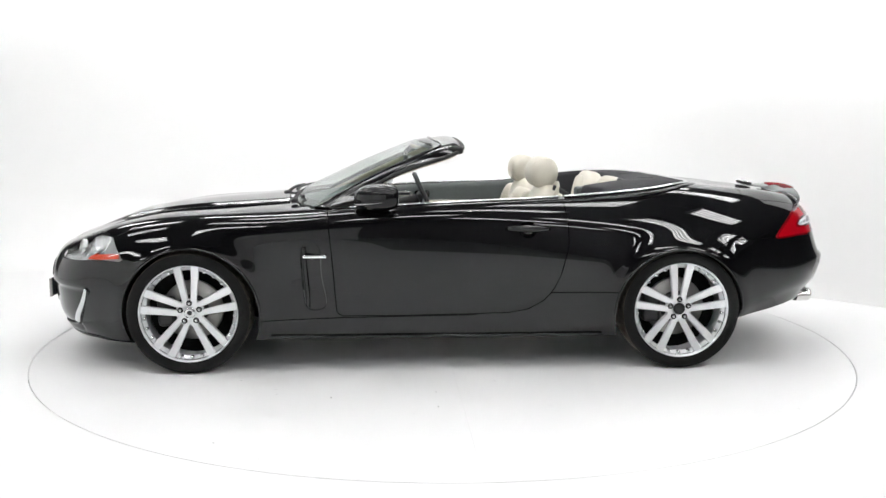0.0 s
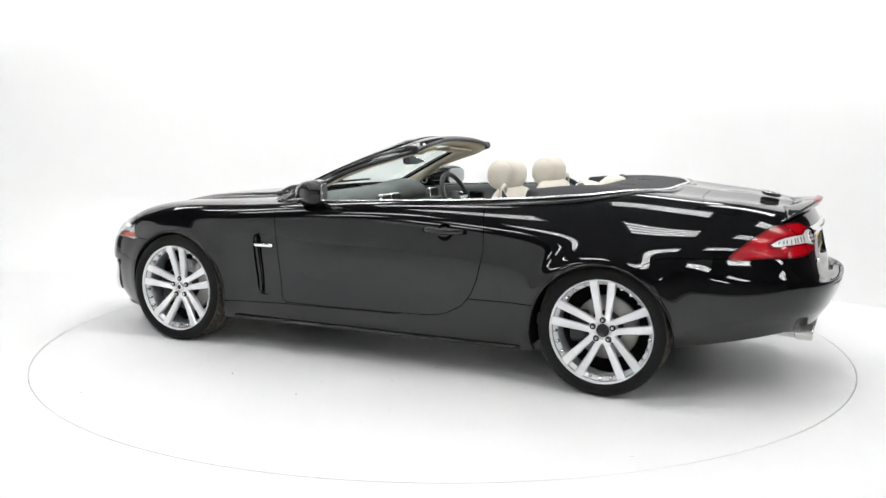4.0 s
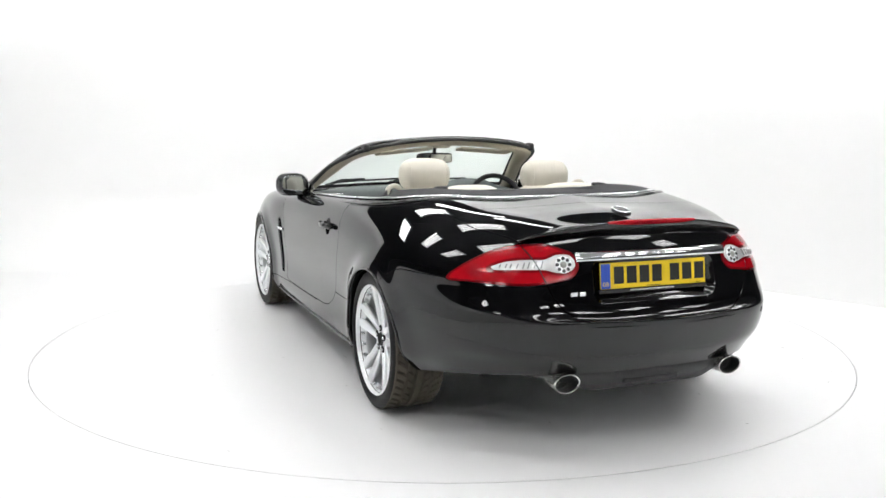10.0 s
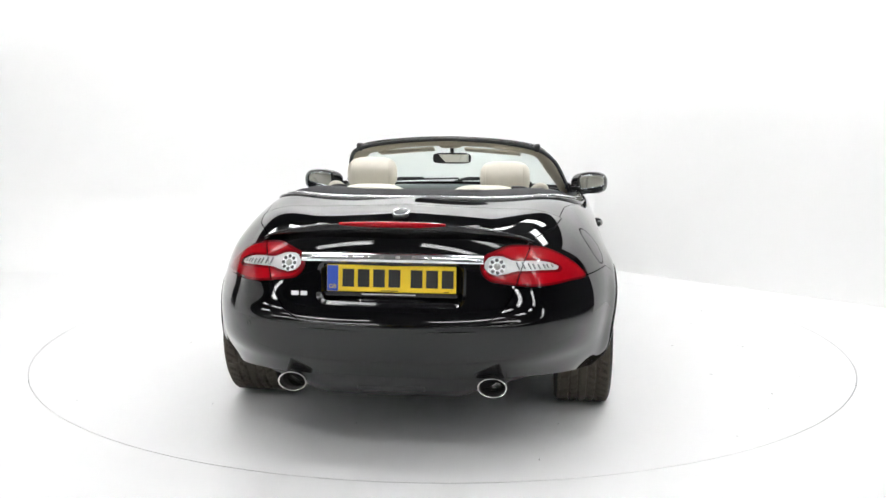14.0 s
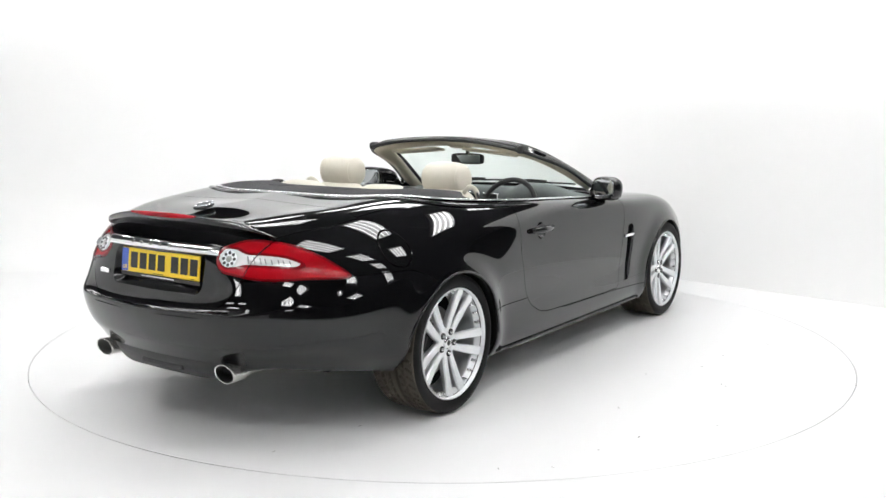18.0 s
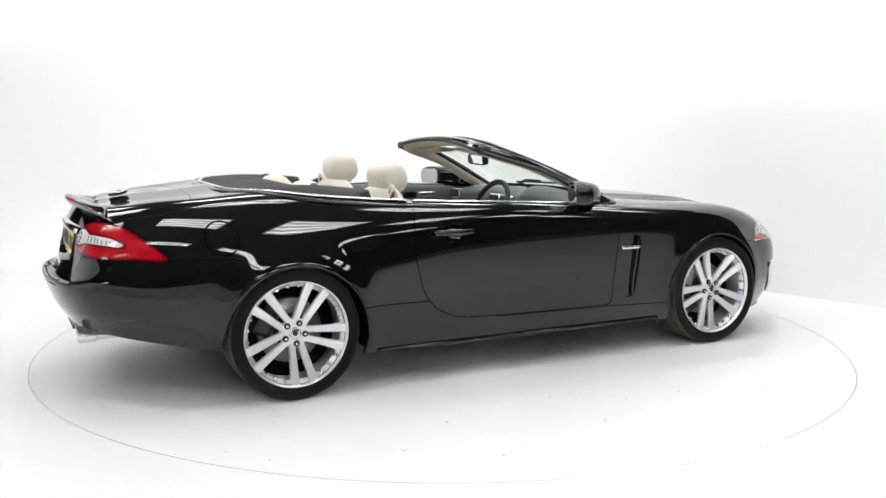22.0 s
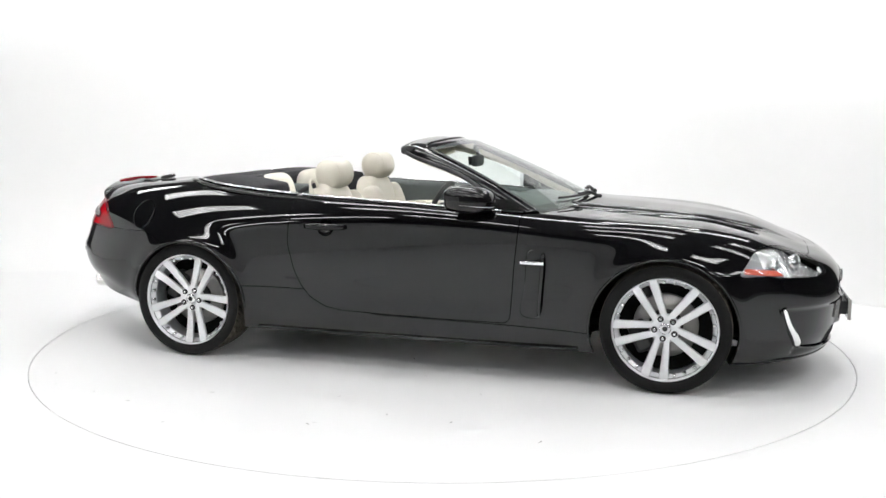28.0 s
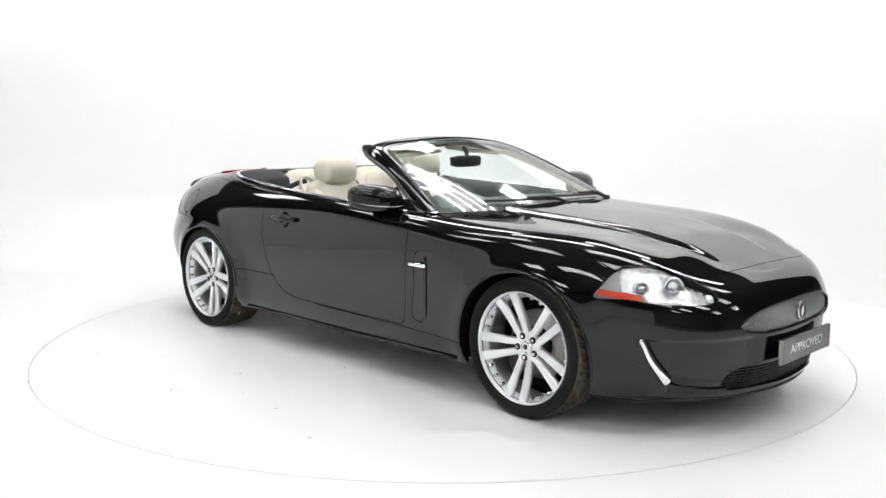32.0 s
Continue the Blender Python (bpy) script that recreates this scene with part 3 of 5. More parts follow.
tail = lambda P: np.maximum(sd_poly(theta_rear(P) * DEG, P[:, 2], TAILLAMP * [DEG, 1]), P[:, 0] + 1.7)
headlamp_faces, rest = skin.cut(rest, head, 0.0015)
taillamp_faces, rest = skin.cut(rest, tail, 0.0015)
bonnet_faces, rest = skin.cut(rest, lambda P: np.maximum(sd_poly(P[:, 0], P[:, 1], BONNET), 0.665 - P[:, 2]))
boot_faces, rest = skin.cut(rest, in_boot)
rear_seam = lambda P: np.maximum(P[:, 2] - (0.733 - 2.7 * np.maximum(0, P[:, 0] + 1.70) ** 2), P[:, 0] + 1.367)
rear_bumper_faces, rest = skin.cut(rest, rear_seam)
front_seam = lambda P: np.maximum(np.minimum(P[:, 2] - 0.636, (theta_front(P) - 50) * DEG), 1.376 - P[:, 0])
front_bumper_faces, rest = skin.cut(rest, front_seam)
door_faces, rest = skin.cut(rest, lambda P: np.maximum(sd_poly(P[:, 0], P[:, 2], DOOR), 0.5 - P[:, 1]))
sill_faces, rest = skin.cut(rest, lambda P: sd_poly(P[:, 0], P[:, 2], SILLPOLY))
SCOOP = lambda p: math.hypot(p[0] + 0.495, (p[2] - 0.797) * 1.05) / 0.05
scoop_faces, door_faces = skin.split(door_faces, lambda P: np.hypot(P[:, 0] + 0.495, (P[:, 2] - 0.797) * 1.05) - 0.05)
# body-coloured panel round the hood well, between the boot lid and the quarters
TONNEAU = mirrored([(-0.72, 0), (-0.72, 0.846), (-1.18, 0.802), (-1.577, 0.706), (-1.84, 0.674), (-1.92, 0)])
tonneau_faces, rest = skin.cut(rest, lambda P: np.maximum(sd_poly(P[:, 0], P[:, 1], TONNEAU), 0.86 - P[:, 2]), 0.0018)
wing_faces, quarter_faces = skin.split(rest, lambda P: -P[:, 0])
vent_faces, wing_faces = skin.cut(wing_faces, lambda P: sd_poly(P[:, 0], P[:, 2], VENT), 0.001)
flap_faces, quarter_right = skin.cut(quarter_faces, lambda P: np.hypot(P[:, 0] + 1.713, P[:, 2] - 0.828) - 0.079, 0.0034)


def recess_depth(p):
    """How far the number plate's recess sinks at this place of the boot lid."""
    a, c = abs(p[1]) - 0.262, abs(p[2] - 0.744) - 0.044
    d = math.hypot(max(a, 0), max(c, 0)) + min(max(a, c), 0) - 0.044
    t = min(1, max(0, -d / 0.034))
    return 0.042 * t * t * (3 - 2 * t)


RECESS = lambda P: np.hypot(np.maximum(np.abs(P[:, 1]) - 0.262, 0), np.maximum(np.abs(P[:, 2] - 0.744) - 0.044, 0)) - 0.044 + 9.0 * (P[:, 0] > -2.0)
recess_faces, boot_faces = skin.split(boot_faces, RECESS)


def panel(name, faces, sides, material=None, label="", depth=0.014, parent=None, inward=0.0):
    v, f, n = skin.sheet(faces, sides, depth, inward)
    return mpart(name, v, f, material or PAINT, parent or car, label, True, n)


bonnet = panel("bonnet", bonnet_faces, (1, -1))
boot_lid = panel("boot_lid", boot_faces, (1, -1))
v, f, n = skin.sheet(recess_faces, (1, -1), 0.0, recess_depth)
mpart("plate_recess", v, f, PAINT, boot_lid, "sunken bay for the number plate")
panel("tonneau_panel", tonneau_faces, (1, -1), None, "gloss black panel round the hood well")
rear_bumper = panel("rear_bumper", rear_bumper_faces, (1, -1))
front_bumper = panel("front_bumper", front_bumper_faces, (1, -1))
doors, wings, quarters = {}, {}, {}
for sg in (1, -1):
    doors[sg] = panel("door", door_faces, (sg,))
    rows = []
    for k in np.linspace(1, 0, 9):
        row = []
        for a in np.linspace(0, 2 * math.pi, 41):
            x, z = -0.495 + 0.05 * k * math.cos(a), 0.797 + 0.0476 * k * math.sin(a)
            q, nn = on_side(-0.495, 0.797)
            y = q[1] - (nn[0] * (x - q[0]) + nn[2] * (z - q[2])) / nn[1] - 0.0012
            row.append((x, sg * (y - 0.034 * (1 - k ** 2.6)), z))
        rows.append(row)
    v, f = loft(rows if sg > 0 else rows[::-1])
    mpart("handle_scoop", v, f, PAINT, doors[sg], "round scoop behind the handle")
    wings[sg] = panel("front_wing", wing_faces, (sg,))
    quarters[sg] = panel("rear_quarter", quarter_faces if sg > 0 else quarter_right, (sg,))
    panel("sill", sill_faces, (sg,))
    # side vent behind the front wheel: a dark pocket sunk into the wing
    panel("vent_pocket", vent_faces, (sg,), PAINT, "gloss black ramp of the side vent", 0.0, wings[sg], lambda p: 0.003 + 0.030 * smoothstep(0.655, 0.757, p[0]))
for sg in (1, -1):
    low = np.array([on_side(x, 0.20)[0] for x in np.linspace(0.93, -0.93, 40)]) * [1, sg, 1]
    low[:, 2] = 0.203
    v, f = tube(low + np.array([0, 0.002 * sg, 0]), 0.013, 10, 0.6)
    mpart("sill_lip", v, f, PAINT, car, "gloss black lip along the sill")
panel("fuel_flap", flap_faces, (-1,), None, "round flush filler flap", 0.014, quarters[-1])
# inner shell behind the gaps, and the underside
hole = lambda P: np.minimum(np.minimum(front_chart(GRILLE, P), front_chart(INTAKE, P)), np.minimum(head(P), tail(P)))
_, shell_faces = skin.split(whole, lambda P: hole(P))
_, shell_faces = skin.split(shell_faces, RECESS)
_, shell_faces = skin.split(shell_faces, lambda P: np.hypot(P[:, 0] + 0.495, P[:, 2] - 0.797) - 0.05)
_, shell_faces = skin.split(shell_faces, lambda P: sd_poly(P[:, 0], P[:, 2], VENT) - 0.004)
panel("inner_shell", shell_faces, (1, -1), LINER, "dark inner shell behind the panel gaps", 0.0, None, 0.024)
part("underbody", rbox(-1.9, 2.0, -0.60, 0.60, 0.25, 0.34, 0.03), LINER, car, "dark underbody tray")
part("underbody", rbox(-0.96, 0.96, -0.86, 0.86, 0.195, 0.30, 0.02), LINER, car, "dark underbody tray")
for x0, z0, r0 in ((1.366, 0.322, 0.378), (-1.367, 0.312, 0.372)):
    for sg in (1, -1):
        rows = []
        turn = np.linspace(-0.25, math.pi + (0.25 if x0 > 0 else -0.02), 60)
        rim_y = [on_side(x0 + r0 * math.cos(a), max(z0 + r0 * math.sin(a), 0.2))[0][1] - 0.012 for a in turn]
        for inset, rr in ((0.0, r0 + 0.001), (0.065, r0 + 0.02), (0.35, r0 + 0.035), (0.36, 0.05)):
            rows.append([(x0 + rr * math.cos(a), sg * (y - 0.004 - inset if inset < 0.3 else 0.9 - inset), max(z0 + rr * math.sin(a), 0.2)) for a, y in zip(turn, rim_y)])
        edge = np.array([on_side(x0 + (r0 + 0.002) * math.cos(a), z0 + (r0 + 0.002) * math.sin(a))[0] for a in np.linspace(-0.18 if x0 > 0 else 0.02, math.pi + (0.16 if x0 > 0 else -0.02), 64)])
        edge[:, 0] = [x0 + (r0 + 0.002) * math.cos(a) for a in np.linspace(-0.18 if x0 > 0 else 0.02, math.pi + (0.16 if x0 > 0 else -0.02), 64)]
        edge[:, 2] = [z0 + (r0 + 0.002) * math.sin(a) for a in np.linspace(-0.18 if x0 > 0 else 0.02, math.pi + (0.16 if x0 > 0 else -0.02), 64)]
        for _ in range(4):
            edge[1:-1, 1] = (edge[:-2, 1] + 2 * edge[1:-1, 1] + edge[2:, 1]) / 4
        v, f = tube(edge * [1, sg, 1], 0.0065, 8, 1.0, (0, 1, 0))
        mpart("arch_lip", v, f, PAINT, car, "rolled gloss black wheel arch edge")
        v, f = loft(rows)
        mpart("arch_liner", v, f, LINER, car, "dark wheel arch liner")


# ---- wheels ----
def tyre_mesh(w=0.262, r=0.338, rim=0.262):
    """Low tyre with four ribs and cross grooves cut into the tread."""
    hw = w / 2
    prof = [(rim - 0.004, -hw * 0.80), (rim + 0.006, -hw * 0.93), (rim + 0.022, -hw * 1.0), (rim + 0.045, -hw * 1.02), (r - 0.018, -hw * 0.985), (r - 0.006, -hw * 0.93)]
    across = 40
    for i in range(across + 1):
        u = -1 + 2 * i / across
        prof.append((r - 0.004 * u * u, u * hw * 0.9))
    prof += [(a, -b) for a, b in prof[5::-1]]
    n, m = 288, len(prof)
    v, f, tread = [], [], []
    for i in range(n):
        a = 2 * math.pi * i / n
        for k, (rr, y) in enumerate(prof):
            if 5 <= k <= m - 6:
                u = abs(y) / (hw * 0.9)
                s = 1 if y > 0 else -1
                ring_groove = min(abs(u - 0.16), abs(u - 0.52)) < 0.05
                slant = i + 9 * u
                cross = (slant % 6) < 1.6 and u < 0.93 if u > 0.55 else ((slant + 3) % 6) < 1.4 and 0.2 < u < 0.5
                if ring_groove:
                    rr -= 0.012
                elif cross:
                    rr -= 0.010
            v.append((rr * math.cos(a), y, rr * math.sin(a)))
    for i in range(n):
        j = (i + 1) % n
        for k in range(m - 1):
            (tread if 5 <= k < m - 6 else f).append((i * m + k, i * m + k + 1, j * m + k + 1, j * m + k))
    return v, f, tread


def make_wheel():
    """One wheel about the origin, outer face towards +y."""
    # the rim ring with its lip and barrel is the wheel itself
    v, f = revolve([(0.268, 0.128), (0.272, 0.122), (0.270, 0.112), (0.262, 0.108), (0.262, -0.12), (0.256, -0.12), (0.250, 0.0), (0.243, 0.050), (0.238, 0.076),
                    (0.242, 0.088), (0.256, 0.094), (0.260, 0.108), (0.263, 0.127), (0.268, 0.128)], 96)
    rim = mesh_ob("wheel", v, f, SILVER)
    rim["label"] = "silver twin-spoke alloy wheel"
    v, f, tread = tyre_mesh()
    mpart("tyre", v, f, RUBBER, rim, "black low-profile tyre wall")
    mpart("tread", v, tread, TREAD, rim, "dusty grooved tyre tread", False)
    # spoke: a tapered bar that dips towards the hub
    rows = []
    for t in np.linspace(0, 1, 10):
        rr = 0.045 + t * 0.216
        w = 0.0165 + 0.0085 * t
        face = 0.080 + 0.032 * t ** 1.5
        off = 0.0205 + 0.029 * t
        dep = 0.034 - 0.008 * t
        sec = [(-w, face - 0.008), (-w + 0.005, face), (w - 0.005, face), (w, face - 0.008), (w * 0.8, face - dep), (-w * 0.8, face - dep)]
        rows.append([(off + a, b, rr) for a, b in sec])
    cols = [np.array([r[k] for r in rows]) for k in range(6)]
    v, f = loft(cols, closed=True, caps=True)
    spoke_me = mesh_ob("spoke", v, f, SILVER, False)
    flip_me = mesh_ob("spoke", np.array(v) * [-1, 1, 1], [x[::-1] for x in f], SILVER, False)
    for k in range(5):
        for src in (spoke_me, flip_me):
            o = src if k == 0 else new("spoke", src.data)
            o.parent = rim
            o.matrix_basis = pose(0, 0, 0, 0, 72 * k, 0)
    v, f = revolve([(0.0, 0.060), (0.075, 0.052), (0.078, 0.070), (0.070, 0.080), (0.036, 0.082), (0.033, 0.076), (0.0, 0.076)], 48)
    mpart("hub", v, f, SILVER, rim)
    v, f = revolve([(0.0, 0.090), (0.020, 0.0895), (0.030, 0.086), (0.031, 0.074)], 32)
    mpart("centre_cap", v, f, CHROME, rim, "round centre cap with a worn emblem")
    v, f = revolve([(0.0, 0.0915), (0.013, 0.091), (0.014, 0.088)], 20)
    mpart("cap_emblem", v, f, DARKMETAL, rim)
    v, f = revolve([(0.0, 0.0925), (0.0055, 0.0925), (0.0085, 0.090), (0.0085, 0.070)], 6)
    nut = mpart("wheel_nut", v, f, CHROME, rim, "chromed wheel nut on a black disc for its shaded well")
    # Black disc on the hub paints the shade of the hole round each nut.
    v, f = revolve([(0.0165, 0.079), (0.0155, 0.0862), (0.0135, 0.0872), (0.0, 0.0862)], 20)
    well = mpart("nut_well_shade", v, f, INK, rim)
    for k in range(5):
        a = math.radians(72 * k)
        for src in (nut, well):
            o = src if k == 0 else new(src.name.split(".")[0], src.data)
            o.parent = rim
            o.location = (0.054 * math.sin(a), 0, 0.054 * math.cos(a))
    v, f = revolve([(0.0, 0.022), (0.008, 0.021), (0.011, 0.015), (0.011, 0.0)], 10)
    bolt = mpart("rim_bolt", v, f, CHROME, rim)
    k = 0
    for s in range(5):
        for d in (-13, 0, 13):
            a = math.radians(72 * s + 36 + d)
            o = bolt if k == 0 else new("rim_bolt", bolt.data)
            o.parent = rim
            o.matrix_basis = pose(0.2475 * math.sin(a), 0.086, 0.2475 * math.cos(a))
            k += 1
    v, f = revolve([(0.06, 0.0), (0.165, 0.0), (0.168, -0.006), (0.168, -0.026), (0.165, -0.03), (0.06, -0.03)], 64)
    mpart("brake_disc", v, f, STEEL, rim, "bare steel brake disc")
    v, f = revolve([(0.0, 0.03), (0.085, 0.028), (0.09, 0.0), (0.09, -0.02)], 32)
    mpart("disc_bell", v, f, DARKMETAL, rim)
    part("brake_caliper", rbox(0.09, 0.19, -0.06, 0.035, -0.085, 0.085, 0.02), DARKMETAL, rim, "dark brake caliper")
    v, f = revolve([(0.0, -0.045), (0.25, -0.045)], 32)
    mpart("brake_shield", v, f, LINER, rim)
    return rim


wheel = make_wheel()
first_wheel = True
for x, y in ((1.376, 0.792), (-1.376, 0.812)):
    for sg in (1, -1):
        m = pose(x, sg * y, 0.338, 0, 0, 0 if sg > 0 else 180) @ pose(0, 0, 0, 0, {(1, 1): 2, (1, -1): 26, (-1, 1): 0, (-1, -1): -27}[(1 if x > 0 else -1, sg)], 0)
        o = wheel if first_wheel else copy_thing(wheel, m)
        o.parent = car
        o.matrix_basis = m
        first_wheel = False
        if x < 0 < sg:
            # this wheel has lost its centre cap: a black dish paints the open bore's shade
            for c in list(o.children):
                if c.name.startswith(("centre_cap", "cap_emblem")):
                    bpy.data.objects.remove(c)
            v, f = revolve([(0.034, 0.080), (0.031, 0.0880), (0.028, 0.0870), (0.027, 0.0785), (0.0, 0.0780)], 32)
            mpart("hub_bore_shade", v, f, INK, o, "shallow black dish for the shaded bore where the cap is missing")


# ---- windscreen and its frame ----
GLASS_EDGE = [(.70, .765, .917), (.47, .70, 1.035), (.25, .632, 1.14), (.07, .565, 1.217), (.02, .50, 1.243), (.055, .30, 1.264), (.09, .13, 1.275), (.10, 0, 1.278)]
RIDGE = [(.645, .80, .915), (.44, .745, 1.03), (.235, .69, 1.128), (.01, .62, 1.215), (-.10, .545, 1.256), (-.13, .33, 1.288), (-.12, .14, 1.300), (-.115, 0, 1.303)]
LOWER_EDGE = [(.60, .795, .895), (.41, .755, .985), (.225, .705, 1.088), (-.03, .64, 1.165), (-.15, .565, 1.208), (-.165, .34, 1.25), (-.155, .14, 1.266), (-.15, 0, 1.27)]
INNER_EDGE = [(.66, .745, .895), (.44, .68, 1.00), (.22, .61, 1.105), (.04, .54, 1.185), (-.01, .47, 1.205), (.02, .30, 1.23), (.05, .13, 1.242), (.06, 0, 1.245)]


def rail(half, n=121):
    return curve_pts(sym(half), n)


def rounded_loft(rails, name, material, parent, label="", keep=0.72):
    """A bar whose section has its corners cut twice, so that they shade round."""
    secs = [np.stack([r[i] for r in rails]) for i in range(len(rails[0]))]
    out = []
    for s in secs:
        for _ in range(3):
            nx = np.roll(s, -1, 0)
            s = np.stack([s * keep + nx * (1 - keep), s * (1 - keep) + nx * keep], 1).reshape(-1, 3)
        out.append(s)
    cols = [np.stack([o[k] for o in out]) for k in range(len(out[0]))]
    v, f = loft(cols, closed=True, caps=True)
    return mpart(name, v, f, material, parent, label)


rails = [rail(r) for r in (GLASS_EDGE, RIDGE, LOWER_EDGE, INNER_EDGE)]
frame_part = rounded_loft(rails, "windscreen_frame", PAINT, car, "gloss black windscreen pillars and header rail", 0.82)
# rubber seal along the rear edge
v, f = tube(rails[2] * 0.75 + rails[1] * 0.25 + np.array([-0.006, 0, 0]), 0.012, 8)
mpart("header_seal", v, f, TRIM, frame_part, "black rubber seal")
v, f = tube((rails[0] * 0.62 + rails[1] * 0.38 + np.array([0, 0, 0.003]))[4:117], 0.005, 6)
mpart("pillar_bead", v, f, GLOSSTRIM, frame_part)
# beige lining under and behind the frame
drop = np.array([0, 0, -0.012])
side = np.sign(rails[0][:, 1:2]) * np.array([[0, -0.008, 0]])
lin = [rails[3] + np.array([0.012, 0, 0.012]) + side, rails[3] + drop * 0.6 + side, rails[3] * 0.6 + rails[2] * 0.4 + drop * 1.6 + side,
       rails[3] * 0.18 + rails[2] * 0.82 + drop * 1.1 + side, rails[3] * 0.12 + rails[2] * 0.88 + side * 0.4]
v, f = loft(lin)
mpart("header_lining", v, f, LINING, frame_part, "beige lining inside the windscreen frame")
# glass
rowsg, nside = [], 41
edge_l = curve_pts(GLASS_EDGE, 200)
corner = int(np.argmin(np.linalg.norm(edge_l - np.array([.02, .50, 1.243]), axis=1)))


def glass_at(s, v):
    """Windscreen place at s (-1 right edge, 1 left edge) and v (0 foot, 1 header)."""
    e = edge_l[int(round(v * corner))]
    c = np.array([.885, 0, .925]) * (1 - v) + np.array([.10, 0, 1.278]) * v + np.array([0.008, 0, 0.012]) * (4 * v * (1 - v))
    k = abs(s) ** 2.1
    p = c + (e - c) * k
    p[1] = s * e[1]
    return p


for vv in np.linspace(0, 1, 33):
    rowsg.append([glass_at(s, vv) for s in np.linspace(-1, 1, nside)])
v, f = loft(rowsg)
screen = mpart("windscreen", v, f, SCREEN, car, "green tinted curved windscreen glass")
screen.visible_shadow = False
band = [[glass_at(s, vv) + np.array([-0.004, 0, -0.004]) for s in np.linspace(-1, 1, nside)] for vv in (0.0, 0.035, 0.07)]
v, f = loft(band)
mpart("screen_band", v, f, INK, screen, "black printed band at the foot of the glass")
band = [[glass_at(s, vv) + np.array([-0.004, 0, -0.004]) for vv in np.linspace(0, 1, 33)] for s in (1.0, 0.965)]
for sg in (1, -1):
    v, f = loft([np.array(b) * [1, sg, 1] for b in band])
    mpart("screen_band", v, f, INK, screen)
band = [[glass_at(s, vv) + np.array([-0.003, 0, -0.004]) for s in np.linspace(-1, 1, nside)] for vv in (0.945, 0.97, 1.0)]
v, f = loft(band)
mpart("screen_band", v, f, INK, screen)
# cowl and wipers
rows = []
for k, (dx, dz) in enumerate(((0.06, -0.02), (0.03, -0.026), (0.0, -0.018), (-0.03, -0.006))):
    rows.append([glass_at(s, 0.0) + np.array([dx + 0.02 * (1 - abs(s)), 0, dz]) for s in np.linspace(-1, 1, 41)])
v, f = loft(rows)
mpart("cowl", v, f, TRIM, car, "black plastic cowl below the windscreen")
for s0, s1 in ((0.72, 0.02), (0.05, -0.66)):
    p0, p1 = glass_at(s0, 0.0) + np.array([0.03, 0, 0.012]), glass_at(s0 - 0.12, 0.04) + np.array([0.012, 0, 0.03])
    pts = [p0, p1] + [glass_at(s, 0.055 + 0.05 * (s0 - s)) + np.array([0.012, 0, 0.022]) for s in np.linspace(s0 - 0.2, (s0 + s1) / 2, 6)]
    v, f = tube(curve_pts(pts, 24), np.linspace(0.011, 0.006, 24), 8)
    arm = mpart("wiper", v, f, TRIM, car, "black windscreen wiper")
    v, f = tube(np.array([glass_at(s, 0.05 + 0.05 * (s0 - s)) + np.array([0.01, 0, 0.012]) for s in np.linspace(s0 - 0.02, s1, 24)]), 0.007, 6)
    mpart("wiper_blade", v, f, INK, arm)
    v, f = pad(tuple(p0), (0.022, 0.022, 0.016), 0.8, 1.0, 16, 10)
    mpart("wiper_cap", v, f, TRIM, arm)
# inner mirror, visors
v, f = pad((0.154, 0, 1.147), (0.022, 0.128, 0.036), 0.45, 0.7, 32, 14)
v = [(max(p[0], 0.147), p[1], p[2]) for p in v]
rvm = mpart("rear_view_mirror", v, f, TRIM, car, "black framed inner rear-view mirror")
bm = rbox(-0.002, 0.002, -0.115, 0.115, -0.027, 0.027, 0.0015, 1)
bmesh.ops.transform(bm, matrix=pose(0.1395, 0, 1.147, 0, -7, -8), verts=bm.verts)
part("mirror_glass", bm, MIRRORGLASS, rvm, "mirror glass")
v, f = tube(curve_pts([(0.16, 0, 1.17), (0.15, 0, 1.21), (0.10, 0, 1.245)], 10), 0.013, 8)
mpart("mirror_stalk", v, f, TRIM, rvm)
v, f = pad((0.07, 0, 1.238), (0.06, 0.075, 0.022), 0.6, 0.7)
mpart("sensor_pod", v, f, LINING, rvm)
for sg in (1, -1):
    bm = rbox(-0.055, 0.055, 0.10 if sg > 0 else -0.46, 0.46 if sg > 0 else -0.10, -0.009, 0.009, 0.008)
    bmesh.ops.transform(bm, matrix=pose(-0.015, 0, 1.222, sg * -4.5, 8, 0), verts=bm.verts)
    part("sun_visor", bm, LINING, frame_part, "folded beige sun visor")

# ---- door mirrors, handles, belt line ----
def mirror_taper(v, sg):
    """Cuts a mirror's housing off at its glass and sweeps its front in and down."""
    return [(max(p[0], 0.256 - 0.364 * (abs(p[1]) - 0.93)), p[1] - sg * 0.45 * max(0, p[0] - 0.30), p[2] - 0.12 * max(0, p[0] - 0.30)) for p in v]


